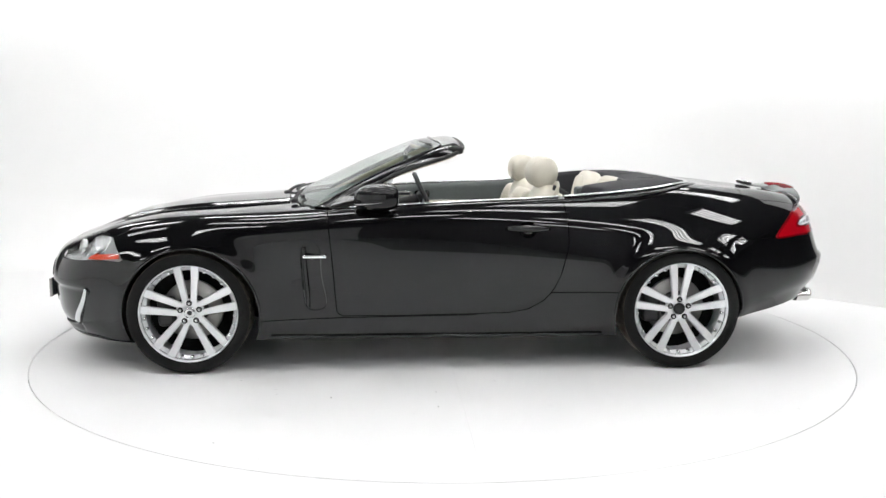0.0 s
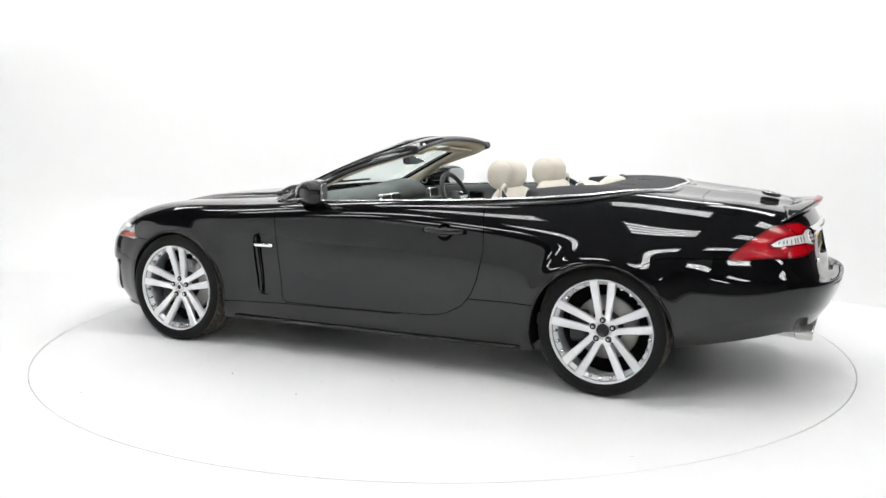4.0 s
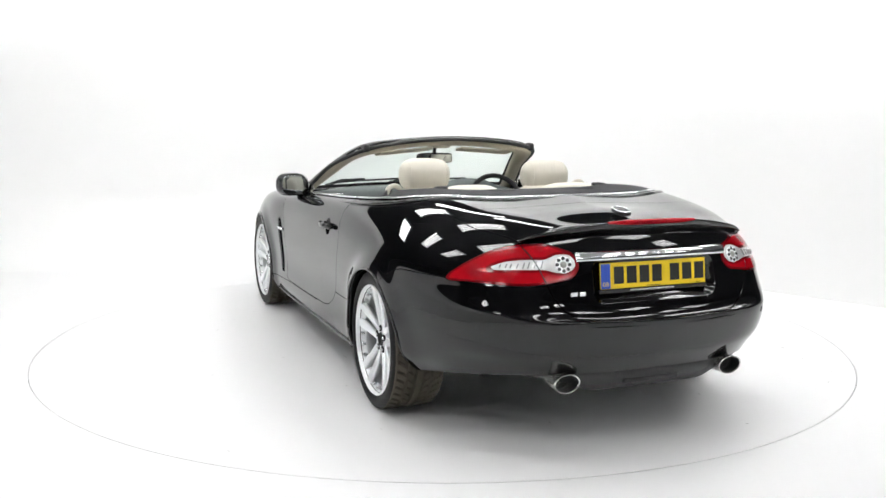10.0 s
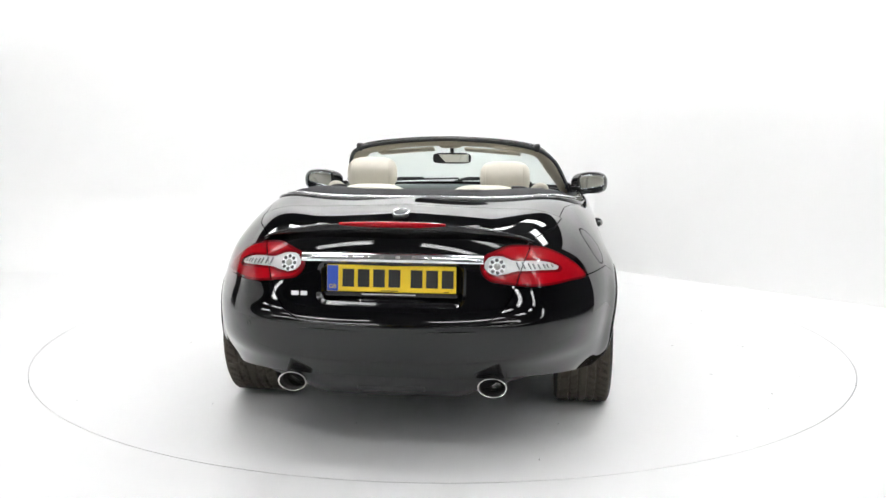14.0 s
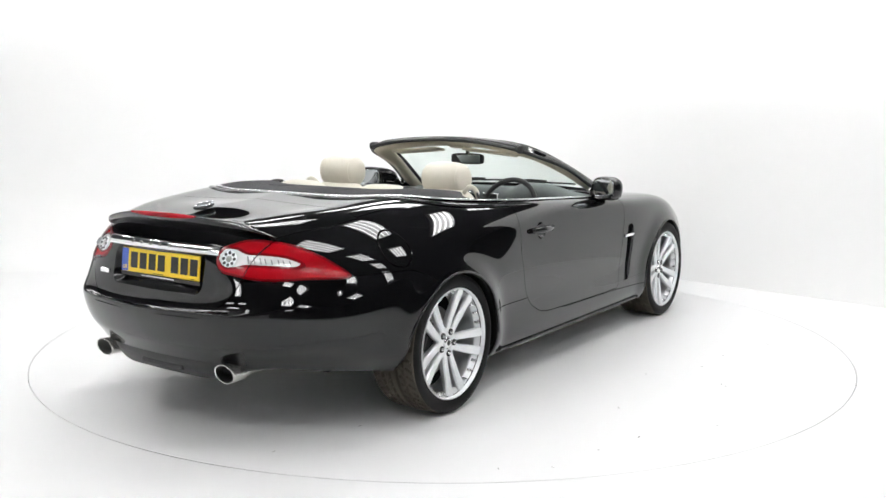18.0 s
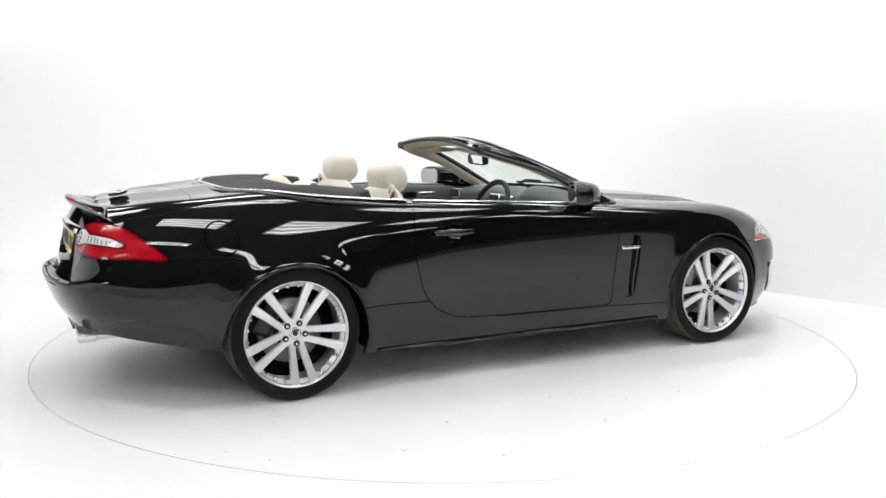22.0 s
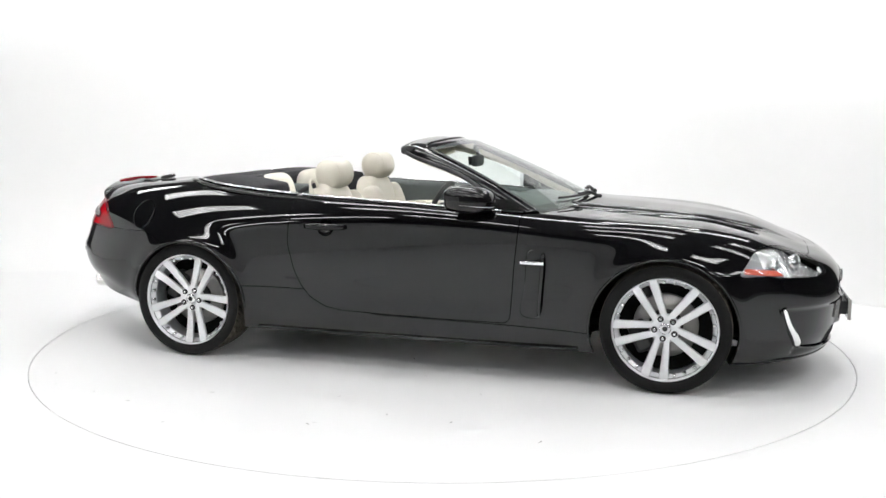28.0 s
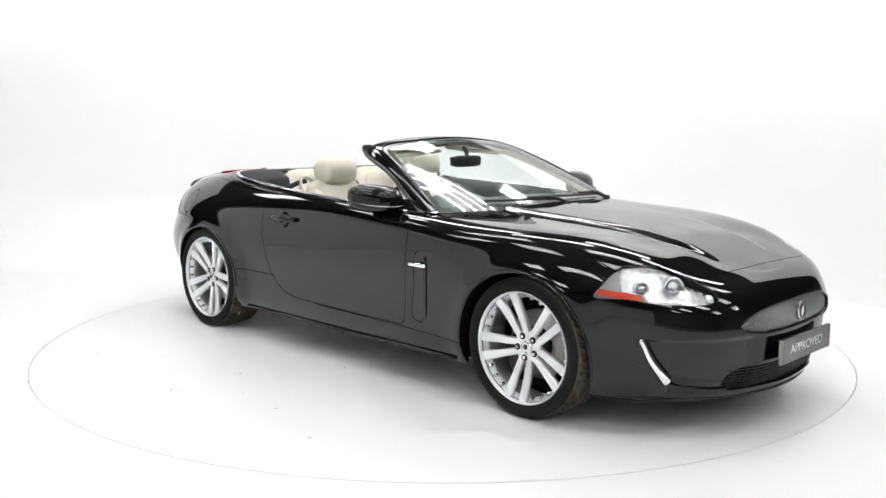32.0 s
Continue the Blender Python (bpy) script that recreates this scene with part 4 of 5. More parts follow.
for sg in (1, -1):
    v, f = pad((0.332, 0.938 * sg, 0.985), (0.135, 0.102, 0.074), 0.72, 0.80, 48, 24)
    v = mirror_taper(v, sg)
    shell = mpart("door_mirror", v, f, PAINT, doors[sg], "gloss black door mirror")
    v, f = pad((0.2545, 0.932 * sg, 0.985), (0.003, 0.086, 0.057), 0.5, 0.7, 32, 14, pose(0, 0, 0, 0, 0, 20 * sg))
    mpart("mirror_glass", v, f, DIMMIRROR, shell, "door mirror glass coloured dark for its dark reflection")
    v, f = pad((0.338, 0.938 * sg, 0.960), (0.128, 0.1005, 0.0075), 0.6, 0.8, 40, 10)
    v = mirror_taper(v, sg)
    mpart("indicator", v, f, CLEARLENS, shell, "slim clear indicator strip")
    v, f = pad((0.335, 0.925 * sg, 0.928), (0.078, 0.070, 0.014), 0.7, 0.8, 32, 10)
    mpart("mirror_base", v, f, TRIM, shell)
    v, f = tube(curve_pts([(0.31, 0.91 * sg, 0.925), (0.33, 0.865 * sg, 0.918), (0.36, 0.82 * sg, 0.915)], 10), np.linspace(0.026, 0.04, 10), 12, 0.55)
    mpart("mirror_arm", v, f, GLOSSTRIM, shell)
    v, f = loft([[(0.62, 0.80 * sg, 0.915), (0.36, 0.818 * sg, 0.925)], [(0.53, 0.772 * sg, 0.975), (0.40, 0.788 * sg, 0.975)], [(0.53, 0.762 * sg, 0.97), (0.40, 0.775 * sg, 0.97)],
                 [(0.62, 0.785 * sg, 0.91), (0.36, 0.795 * sg, 0.915)]], closed=True, caps=True)
    mpart("mirror_sail", v, f, GLOSSTRIM, doors[sg], "black corner piece at the pillar foot", False)
    # pull handle: bowed bar on two feet
    a = np.array([on_side(x, 0.806)[0] for x in np.linspace(-0.615, -0.378, 14)])
    bow = 0.012 + 0.022 * np.sin(np.linspace(0, math.pi, 14)) ** 0.7
    a[:, 1] += bow
    a[:, 2] = 0.806
    v, f = tube(a * [1, sg, 1], 0.011 + 0.004 * np.sin(np.linspace(0, math.pi, 14)), 10, 1.25)
    mpart("door_handle", v, f, PAINT, doors[sg], "gloss black pull handle")
# bright belt strip along the doors and round the hood cover
ck = np.array(COCKPIT)
half_ck = ck[(ck[:, 1] >= 0)]
half_ck = half_ck[np.argsort(-half_ck[:, 0] + 0)]
half_ck = np.array([p for p in half_ck if p[0] < 0.50])


def belt(x0, x1, lift=0.004, out=0.006):
    pts = []
    for p in half_ck:
        if x1 <= p[0] <= x0:
            n = np.array([0.0, 1.0]) if p[0] > -0.9 else np.array([p[0] + 0.75, p[1]]) / math.hypot(p[0] + 0.75, p[1])
            q = p + n * out
            pts.append((q[0], q[1], top_z(q[0], q[1]) + lift))
    return np.array(pts)


def smooth_line(p, n):
    p = p.copy()
    for _ in range(6):
        p[1:-1] = (p[:-2] + 2 * p[1:-1] + p[2:]) / 4
    return curve_pts(p[:: max(1, len(p) // 14)].tolist() + [p[-1].tolist()], n)


for sg in (1, -1):
    v, f = tube(smooth_line(belt(0.50, -0.69), 60) * [1, sg, 1], 0.0105, 8, 0.55)
    mpart("belt_strip", v, f, CHROME, doors[sg], "bright chrome strip along the door top")
rear_belt = belt(-0.71, -1.57, 0.005, 0.008)
rear_line = smooth_line(rear_belt, 70)
rear_line = np.concatenate([rear_line[:-1], (rear_line * [1, -1, 1])[::-1]])
step = belt(-0.45, -1.57, -0.004, 0.040)
step_line = smooth_line(step, 80)
step_line = np.concatenate([step_line[:-1], (step_line * [1, -1, 1])[::-1]])
v, f = tube(step_line, np.concatenate([np.linspace(0.003, 0.022, 30), np.full(len(step_line) - 60, 0.022), np.linspace(0.022, 0.003, 30)]), 12, 0.55)
mpart("hood_surround", v, f, PAINT, car, "gloss black raised moulding round the hood well")
v, f = tube(rear_line, 0.0125, 8, 0.5)
mpart("rear_belt_strip", v, f, CHROME, car, "bright chrome strip round the hood cover")

# ---- folded hood under its cover ----
outer = rear_line + np.array([0.0, 0, -0.003])
n = len(outer)
inner = []
for p in outer:
    ang = math.atan2(p[1], -(p[0] + 0.75))
    if p[0] > -0.98:
        inner.append((p[0], math.copysign(abs(p[1]) - 0.055, p[1]), p[2] + 0.004))
    else:
        t = min(1, (-0.98 - p[0]) / 0.22)
        inner.append((max(p[0] + 0.36 * t, -1.20), p[1] * (0.93 - 0.10 * t), p[2] + 0.012))
inner = np.array(inner)
for _ in range(10):
    inner[1:-1] = (inner[:-2] + 2 * inner[1:-1] + inner[2:]) / 4
rows = []
for k in np.linspace(0, 1, 9):
    r = outer * (1 - k) + inner * k
    r[:, 2] += 0.012 * math.sin(math.pi * k ** 0.8) * np.clip((-0.75 - outer[:, 0]) / 0.4, 0.1, 1)
    rows.append(r)
rows.append(inner + np.array([0.012, 0, -0.03]))
rows.append(inner + np.array([0.02, 0, -0.30]))
v, f = loft(rows)
cover = mpart("hood_cover", v, f, CLOTH, car, "charcoal cloth cover over the folded hood")
cv = np.array(v)
for y in (0.23, -0.23):
    zc = float(cv[np.argmin((cv[:, 0] + 1.34) ** 2 + (cv[:, 1] - y) ** 2), 2])
    part("cover_hatch", rbox(-1.38, -1.29, y - 0.06, y + 0.06, zc - 0.012, zc + 0.003, 0.004), CLOTH, cover)
for sg in (1, -1):
    v, f = pad((-0.118, 0.566 * sg, 1.226), (0.044, 0.020, 0.026), 0.6, 0.6)
    mpart("header_corner", v, f, TRIM, frame_part, "black rubber corner block of the header")


# ---- cabin ----
cab = [p for p in half_ck if p[0] > -1.22]
for sg in (1, -1):
    top = np.array([(p[0], sg * (p[1] - 0.016), top_z(p[0], p[1]) - 0.004) for p in cab])
    rows = [top + np.array([0, 0.02 * sg, 0.0]), top, top + np.array([0, -0.022 * sg, -0.012]), top + np.array([0, -0.035 * sg, -0.04]), top * [1, 1, 0] + np.array([0, -0.045 * sg, 0.70]),
            top * [1, 1, 0] + np.array([0, -0.07 * sg, 0.33])]
    v, f = loft(rows)
    card = mpart("door_card", v, f, DASH, car, "charcoal inner door panel")
    v, f = pad((-0.1, 0.748 * sg, 0.72), (0.55, 0.035, 0.10), 0.4, 0.35)
    mpart("armrest", v, f, CREAM, card, "cream leather armrest")
    v, f = pad((0.16, 0.772 * sg, 0.865), (0.07, 0.010, 0.018), 0.6, 0.6)
    mpart("inner_handle", v, f, CHROME, card, "chrome inner door handle")
    v, f = pad((0.02, 0.775 * sg, 0.86), (0.055, 0.012, 0.028), 0.4, 0.4)
    mpart("switch_panel", v, f, GLOSSTRIM, card)
    v, f = tube([(0.44 + 0.022 * math.cos(a), 0.762 * sg, 0.955 + 0.022 * math.sin(a)) for a in np.linspace(0, 2 * math.pi, 21)[:-1]], 0.005, 6, 1.0, (0, 1, 0), True)
    mpart("tweeter_ring", v, f, CHROME, card, "small chrome speaker ring")
part("cabin_floor", rbox(-1.4, 0.8, -0.74, 0.74, 0.30, 0.36, 0.01), DASH, car, "charcoal carpeted cabin floor")
part("rear_bulkhead", rbox(-1.28, -1.20, -0.66, 0.66, 0.34, 1.03, 0.02), DASH, car)
part("centre_console", rbox(-0.9, 0.35, -0.11, 0.11, 0.34, 0.66, 0.03), DASH, car, "charcoal centre console")
# dashboard: one swept section, with a hood over the dials
prof = [(.83, .905), (.72, .925), (.58, .945), (.46, .948), (.39, .935), (.345, .90), (.335, .85), (.36, .78), (.40, .66), (.44, .48), (.80, .42)]
rows = []
for y in np.linspace(-0.752, 0.752, 49):
    hump = math.exp(-((y + 0.39) / 0.17) ** 4)
    dip = 1 - 0.05 * (abs(y) / 0.75) ** 4
    line = []
    for x, z in prof:
        k = math.exp(-((x - 0.42) / 0.12) ** 2) * (z > 0.84)
        line.append((x - 0.05 * hump * (x < 0.4) * (z > 0.84) - (0.10 * (abs(y) / 0.75) ** 2 if x > 0.7 else 0), y, (z + 0.045 * hump * k) * dip))
    rows.append(curve_pts(line, 36))
v, f = loft(rows)
dash = mpart("dashboard", v, f, DASH, car, "charcoal leather dashboard with a hood over the dials")
for y0 in (-0.075, 0.075, 0.64, -0.68):
    v, f = pad((0.335, y0, 0.878), (0.016, 0.062, 0.036), 0.35, 0.35)
    vent = mpart("air_vent", v, f, CHROME, dash, "air vent with a bright frame")
    part("vent_opening", rbox(0.314, 0.322, y0 - 0.054, y0 + 0.054, 0.849, 0.907, 0.002, 1), INK, vent)
    for k in range(4):
        part("vent_slat", rbox(0.309, 0.3145, y0 - 0.052, y0 + 0.052, 0.855 + 0.0145 * k, 0.860 + 0.0145 * k, 0.001, 1), TRIM, vent)
part("screen_panel", rbox(0.325, 0.345, -0.10, 0.10, 0.70, 0.825, 0.008), GLOSSTRIM, dash, "dark centre display panel")
for y0 in (-0.31, -0.47):
    v, f = tube([(0.326, y0 + 0.045 * math.cos(a), 0.885 + 0.04 * math.sin(a)) for a in np.linspace(0, 2 * math.pi, 33)[:-1]], 0.005, 6, 1.0, (1, 0, 0), True)
    mpart("dial_ring", v, f, CHROME, dash, "chrome ringed dial")
# steering wheel on the right-hand side
swm = pose(0.012, -0.398, 0.862, 0, 25, 0)
path = [swm @ Vector((0, 0.186 * math.cos(a), 0.182 * math.sin(a))) for a in np.linspace(0, 2 * math.pi, 49)[:-1]]
v, f = tube([tuple(p) for p in path], 0.0165, 10, 1.0, (1, 0, 0.3), True)
steer = mpart("steering_wheel", v, f, TRIM, car, "black leather steering wheel")
v, f = pad((0, 0, 0), (0.03, 0.07, 0.062), 0.6, 0.7)
v = [tuple(swm @ Vector((p[0] + 0.02, p[1], p[2]))) for p in v]
mpart("wheel_boss", v, f, TRIM, steer)
for a in (0, 180, 270):
    c, s = math.cos(math.radians(a)), math.sin(math.radians(a))
    pts = [tuple(swm @ Vector((0.02 * (1 - k), (0.05 + 0.132 * k) * c, (0.05 + 0.132 * k) * s))) for k in np.linspace(0, 1, 6)]
    v, f = tube(pts, 0.016, 8, 0.5, (1, 0, 0.3))
    mpart("wheel_spoke", v, f, SILVER, steer, "satin metal spoke")
v, f = tube([(0.03, -0.398, 0.86), (0.33, -0.398, 0.80)], 0.04, 12)
mpart("steering_column", v, f, TRIM, steer)


def front_seat(y0, up):
    lean = pose(0, 0, 0, 0, -14, 0)
    v, f = pad((-0.635, y0, 0.725), (0.095, 0.222, 0.308), 0.55, 0.6, 40, 24, lean)
    seat = mpart("front_seat", v, f, CREAM, car, "cream leather front seat with a wide headrest")
    for s in (1, -1):
        v, f = pad((-0.585, y0 + s * 0.195, 0.72), (0.085, 0.055, 0.24), 0.6, 0.7, 24, 18, lean)
        mpart("side_bolster", v, f, CREAM, seat)
    v, f = pad((-0.34, y0, 0.47), (0.27, 0.235, 0.085), 0.5, 0.45)
    mpart("seat_cushion", v, f, CREAM, seat)
    tip = pose(0, 0, 0, 0, -8, 0)
    v, f = pad((-0.655, y0, 1.084 + up), (0.092, 0.095, 0.143), 0.60, 0.88, 44, 32, tip @ pose(0, 0, 0, 90, 0, 0))
    hr = mpart("headrest", v, f, CREAM, seat)
    sgn = lambda q, e: math.copysign(abs(q) ** e, q)
    for off in (0.108, -0.108):
        ring_pts = []
        for a in np.linspace(0, 2 * math.pi, 49)[:-1]:
            p = tip @ Vector((0.0795 * sgn(math.cos(a), 0.88), off, 0.082 * sgn(math.sin(a), 0.88)))
            ring_pts.append((p.x - 0.655, p.y + y0, p.z + 1.084 + up))
        v, f = tube(ring_pts, 0.0022, 5, 1.0, (0, 1, 0), True)
        mpart("seam", v, f, CREAM, hr)
    for s in (1, -1):
        v, f = tube([(-0.665, y0 + s * 0.045, 0.95), (-0.66, y0 + s * 0.045, 1.02 + up)], 0.007, 8)
        mpart("headrest_post", v, f, TRIM, seat)
    s = 1 if y0 > 0 else -1
    loop = [(-0.70, y0 + s * 0.14, 0.975), (-0.71, y0 + s * 0.17, 1.02), (-0.715, y0 + s * 0.205, 1.035), (-0.715, y0 + s * 0.235, 1.02), (-0.70, y0 + s * 0.24, 0.96)]
    v, f = tube(curve_pts(loop, 24), 0.009, 8, 1.6)
    mpart("belt_guide", v, f, CREAM, seat, "cream seat belt guide")
    v, f = tube(curve_pts([(-0.69, y0 + s * 0.21, 1.01), (-0.74, y0 + s * 0.27, 0.985), (-0.80, y0 + s * 0.33, 0.93)], 12), 0.003, 6, 6.0)
    mpart("seat_belt", v, f, TRIM, seat, "black seat belt")


front_seat(0.387, 0.004)
front_seat(-0.387, -0.014)
for s in (1, -1):
    v, f = pad((-1.09, 0.30 * s, 0.895), (0.07, 0.205, 0.165), 0.6, 0.6, 36, 20, pose(0, 0, 0, 0, -12, 0))
    rs = mpart("rear_seat", v, f, CREAM, car, "small cream leather rear seat")
    v, f = pad((-0.95, 0.30 * s, 0.60), (0.16, 0.22, 0.10), 0.5, 0.5)
    mpart("seat_cushion", v, f, CREAM, rs)
    v, f = pad((-1.035, 0.30 * s, 0.93), (0.03, 0.11, 0.10), 0.6, 0.6, 28, 16, pose(0, 0, 0, 0, -12, 0))
    mpart("seat_panel", v, f, CREAM, rs)
    v, f = tube(curve_pts([(-1.13, 0.52 * s, 0.94), (-1.13, 0.53 * s, 1.03), (-1.12, 0.50 * s, 1.045), (-1.12, 0.44 * s, 1.045)], 14), 0.012, 8)
    mpart("belt_mount", v, f, TRIM, rs)
part("rear_console", rbox(-1.16, -0.95, -0.07, 0.07, 0.5, 0.97, 0.02), DASH, car)


# ---- lamps ----
def chart_point(deg, z, back):
    """Place and normal of the skin at an angle and height on the lamp charts."""
    th = theta_rear(ALLPTS) if back else theta_front(ALLPTS)
    far = (ALLPTS[:, 0] > -1.75) if back else (ALLPTS[:, 0] < 1.55)
    return near_skin(((th - deg) * DEG) ** 2 + (ALLPTS[:, 2] - z) ** 2 + 9.0 * far)


def turn_to(nrm):
    """A turn that points +z along nrm."""
    return Vector(nrm).to_track_quat("Z", "Y").to_matrix().to_4x4()


def disc_on(p, nrm, profile, sg, n=32):
    """Verts and faces of a turned shape that stands on p, profile (radius, height)."""
    v, f = revolve(profile, n)
    m = turn_to(nrm)
    out = []
    for a in v:
        q = m @ Vector((a[0], a[2], a[1]))
        out.append((q.x + p[0], sg * (q.y + p[1]), q.z + p[2]))
    return out, f


clear_field = lambda P: sd_poly(theta_rear(P) * DEG, P[:, 2], TAILCLEAR * [DEG, 1])
for part_faces, inner in zip(skin.cut(taillamp_faces, in_boot, 0.002), (True, False)):
    clear_faces, red_faces = skin.split(part_faces, clear_field)
    deep_faces, red_faces = skin.split(red_faces, lambda P: clear_field(P) - 0.010)
    rim_faces, red_faces = skin.split(red_faces, lambda P: -tail(P) - 0.010)
    for sg in (1, -1):
        lamp = panel("tail_lamp", red_faces, (sg,), RED, "red tail lamp lens with a clear middle band", 0.0, car, -0.003)
        panel("lamp_rim", rim_faces, (sg,), DEEPRED, "darker red rim of the lens", 0.012, lamp, -0.002)
        panel("inner_lens", deep_faces, (sg,), DEEPRED, "darker red lens round the clear band", 0.0, lamp, -0.003)
        panel("clear_lens", clear_faces, (sg,), CLEARLENS, "clear ribbed lens", 0.004, lamp, -0.004)
        if inner:
            p, nn = chart_point(22.9, 0.817, True)
            p = p + nn * 0.004
            v, f = disc_on(p, nn, [(0.036, 0.0), (0.036, 0.003), (0.031, 0.005), (0.020, 0.003), (0.0, 0.003)], sg)
            mpart("reversing_lamp", v, f, LEDWHITE, lamp, "round reversing lamp with a ring of small lights")
            m = turn_to(nn)
            for k in range(8):
                a = 2 * math.pi * k / 8
                q = m @ Vector((0.0265 * math.cos(a), 0.0265 * math.sin(a), 0.004))
                v, f = disc_on(p + np.array(q), nn, [(0.0078, 0.0), (0.0062, 0.003), (0.0, 0.001)], sg, 12)
                mpart("lamp_element", v, f, LAMPDARK, lamp)
            v, f = disc_on(p, nn, [(0.014, 0.003), (0.012, 0.007), (0.0, 0.008)], sg, 16)
            mpart("lamp_element", v, f, STEEL, lamp)
        else:
            for k in range(8):
                p, nn = chart_point(27.4 + 1.25 * k, 0.8155 - 0.0018 * k, True)
                hgt = 0.0165 - 0.0013 * k
                bm = rbox(-0.0027, 0.0027, -hgt, hgt, 0.0035, 0.0085, 0.0008, 1)
                bmesh.ops.transform(bm, matrix=Matrix.Translation((p[0], p[1], p[2])) @ turn_to(nn) @ pose(0, 0, 0, 0, 0, -14), verts=bm.verts)
                if sg < 0:
                    bmesh.ops.transform(bm, matrix=Matrix.Diagonal((1, -1, 1, 1)), verts=bm.verts)
                part("lamp_rib", bm, RIBGREY, lamp)

orange_field = lambda P: sd_poly(theta_front(P) * DEG, P[:, 2], np.array([(57.6, 0.640), (56.7, 0.668), (47.8, 0.656), (46.0, 0.629), (52.5, 0.633)]) * [DEG, 1])
orange_faces, _ = skin.split(headlamp_faces, orange_field)
rear_bowl, front_bowl = skin.split(headlamp_faces, lambda P: (51.5 - theta_front(P)) * DEG)
LENSGLASS = mat("thick_lamp_lens", (0.58, 0.60, 0.62), 0.03, 0.8, 1.0)
LAMPGREY = mat("grey_lamp_bezel", (0.30, 0.305, 0.31), 0.3)
LAMPCHROME = grain(mat("faceted_reflector", (0.90, 0.905, 0.91), 0.10, 0.8), 22, 1.0, 0, 0.04, 0.025)
for sg in (1, -1):
    glass = panel("headlamp", headlamp_faces, (sg,), HEADGLASS, "clear glass headlamp with bright reflectors", 0.0, car, -0.001)
    glass.visible_shadow = False
    panel("lamp_bezel", rear_bowl, (sg,), LAMPGREY, "grey headlamp bezel", 0.0, glass, 0.018)
    panel("reflector_bowl", front_bowl, (sg,), LAMPCHROME, "bright headlamp reflector", 0.0, glass, lambda p: 0.020 + 0.03 * smoothstep(0.62, 0.66, p[2]) * smoothstep(0.765, 0.72, p[2]))
    panel("side_reflector", orange_faces, (sg,), ORANGE, "orange-red side reflector", 0.004, glass, 0.006)
    for deg, z, r, d in ((38.5, 0.703, 0.040, 0.03), (46.8, 0.690, 0.029, 0.026)):
        p, nn = chart_point(deg, z, False)
        ax = np.array([0.86, 0.42, 0.18])
        ax /= np.linalg.norm(ax)
        p = p - nn * 0.046
        v, f = disc_on(p, ax, [(r * 1.25, 0.0), (r * 1.3, 0.022), (r * 1.12, 0.026), (r, 0.012), (r * 0.97, 0.004)], sg)
        mpart("lamp_ring", v, f, CHROME, glass, "chrome ring round the lamp lens")
        v, f = disc_on(p, ax, [(r * 0.97, 0.006), (r * 0.8, 0.018), (r * 0.45, 0.026), (0.0, 0.029)], sg)
        mpart("lamp_lens", v, f, LENSGLASS, glass, "round lamp lens")
    p, nn = chart_point(30.6, 0.640, False)
    v, f = disc_on(p - nn * 0.016, nn, [(0.018, 0.0), (0.016, 0.005), (0.0, 0.007)], sg, 20)
    mpart("corner_lamp", v, f, LEDWHITE, glass, "small bright lamp in the front corner")

# ---- nose ----
backing, _ = skin.split(skin.faces, lambda P: np.minimum(front_chart(GRILLE, P), front_chart(INTAKE, P)) - 0.03)
# Near-black sheet stands in for the shaded hollow behind both openings.
panel("grille_backing", backing, (1, -1), LINER, "near-black sheet for the shade behind the grilles", 0.0, front_bumper, 0.05)


def opening_wires(poly, pitch, slope, sink, rad, flatz=False):
    """Crossed wires that fill an opening of the nose; joined in one mesh."""
    V, F = [], []
    zlo, zhi = poly[:, 0].min(), poly[:, 0].max()
    for fam in ((slope, -slope) if not flatz else (0.0, 99.0)):
        k = -60
        while k < 60:
            pts = []
            if fam == 0.0:
                cand = [(y, zlo + k * pitch) for y in np.linspace(-0.5, 0.5, 60)] if 0 < k * pitch < zhi - zlo else []
            elif fam == 99.0:
                cand = [(k * pitch * 1.5, z) for z in np.linspace(zlo, zhi, 8)]
            else:
                cand = [(k * pitch + fam * (z - zlo), z) for z in np.linspace(zlo, zhi, 16)]
            k += 1
            if not cand:
                continue
            c = np.array(cand)
            ins = sd_poly(c[:, 1], c[:, 0], poly) < 0.004
            c = c[ins]
            if len(c) < 2:
                continue
            for y, z in c:
                q, nn = on_front(y, z)
                pts.append((q[0] - nn[0] * sink, y, z))
            v, f = tube(pts, rad, 5, 1.0, (1, 0, 0))
            b = len(V)
            V += [tuple(a) for a in v]
            F += [tuple(i + b for i in fc) for fc in f]
    return V, F


WIRE = mat("dark_chrome_wire", (0.40, 0.405, 0.41), 0.22, 1.0)
v, f = opening_wires(GRILLE, 0.021, 1.0, 0.016, 0.0029)
mpart("grille_mesh", v, f, WIRE, front_bumper, "bright woven wire grille")
v, f = opening_wires(INTAKE, 0.014, 0, 0.03, 0.0025, True)
mpart("intake_mesh", v, f, TRIM, front_bumper, "black lower intake mesh")
ringp = []
for z, y in GRILLE[::2]:
    q, nn = on_front(y, z)
    ringp.append((q[0] + 0.001, y, z))
v, f = tube(ringp, 0.0032, 6, 1.0, (1, 0, 0), True)
mpart("grille_surround", v, f, GLOSSTRIM, front_bumper, "thin dark rim round the grille")
v, f = pad((2.304, 0, 0.528), (0.012, 0.032, 0.040), 0.8, 0.9, 28, 16)
mpart("nose_emblem", v, f, CHROME, front_bumper, "plain round bright emblem")
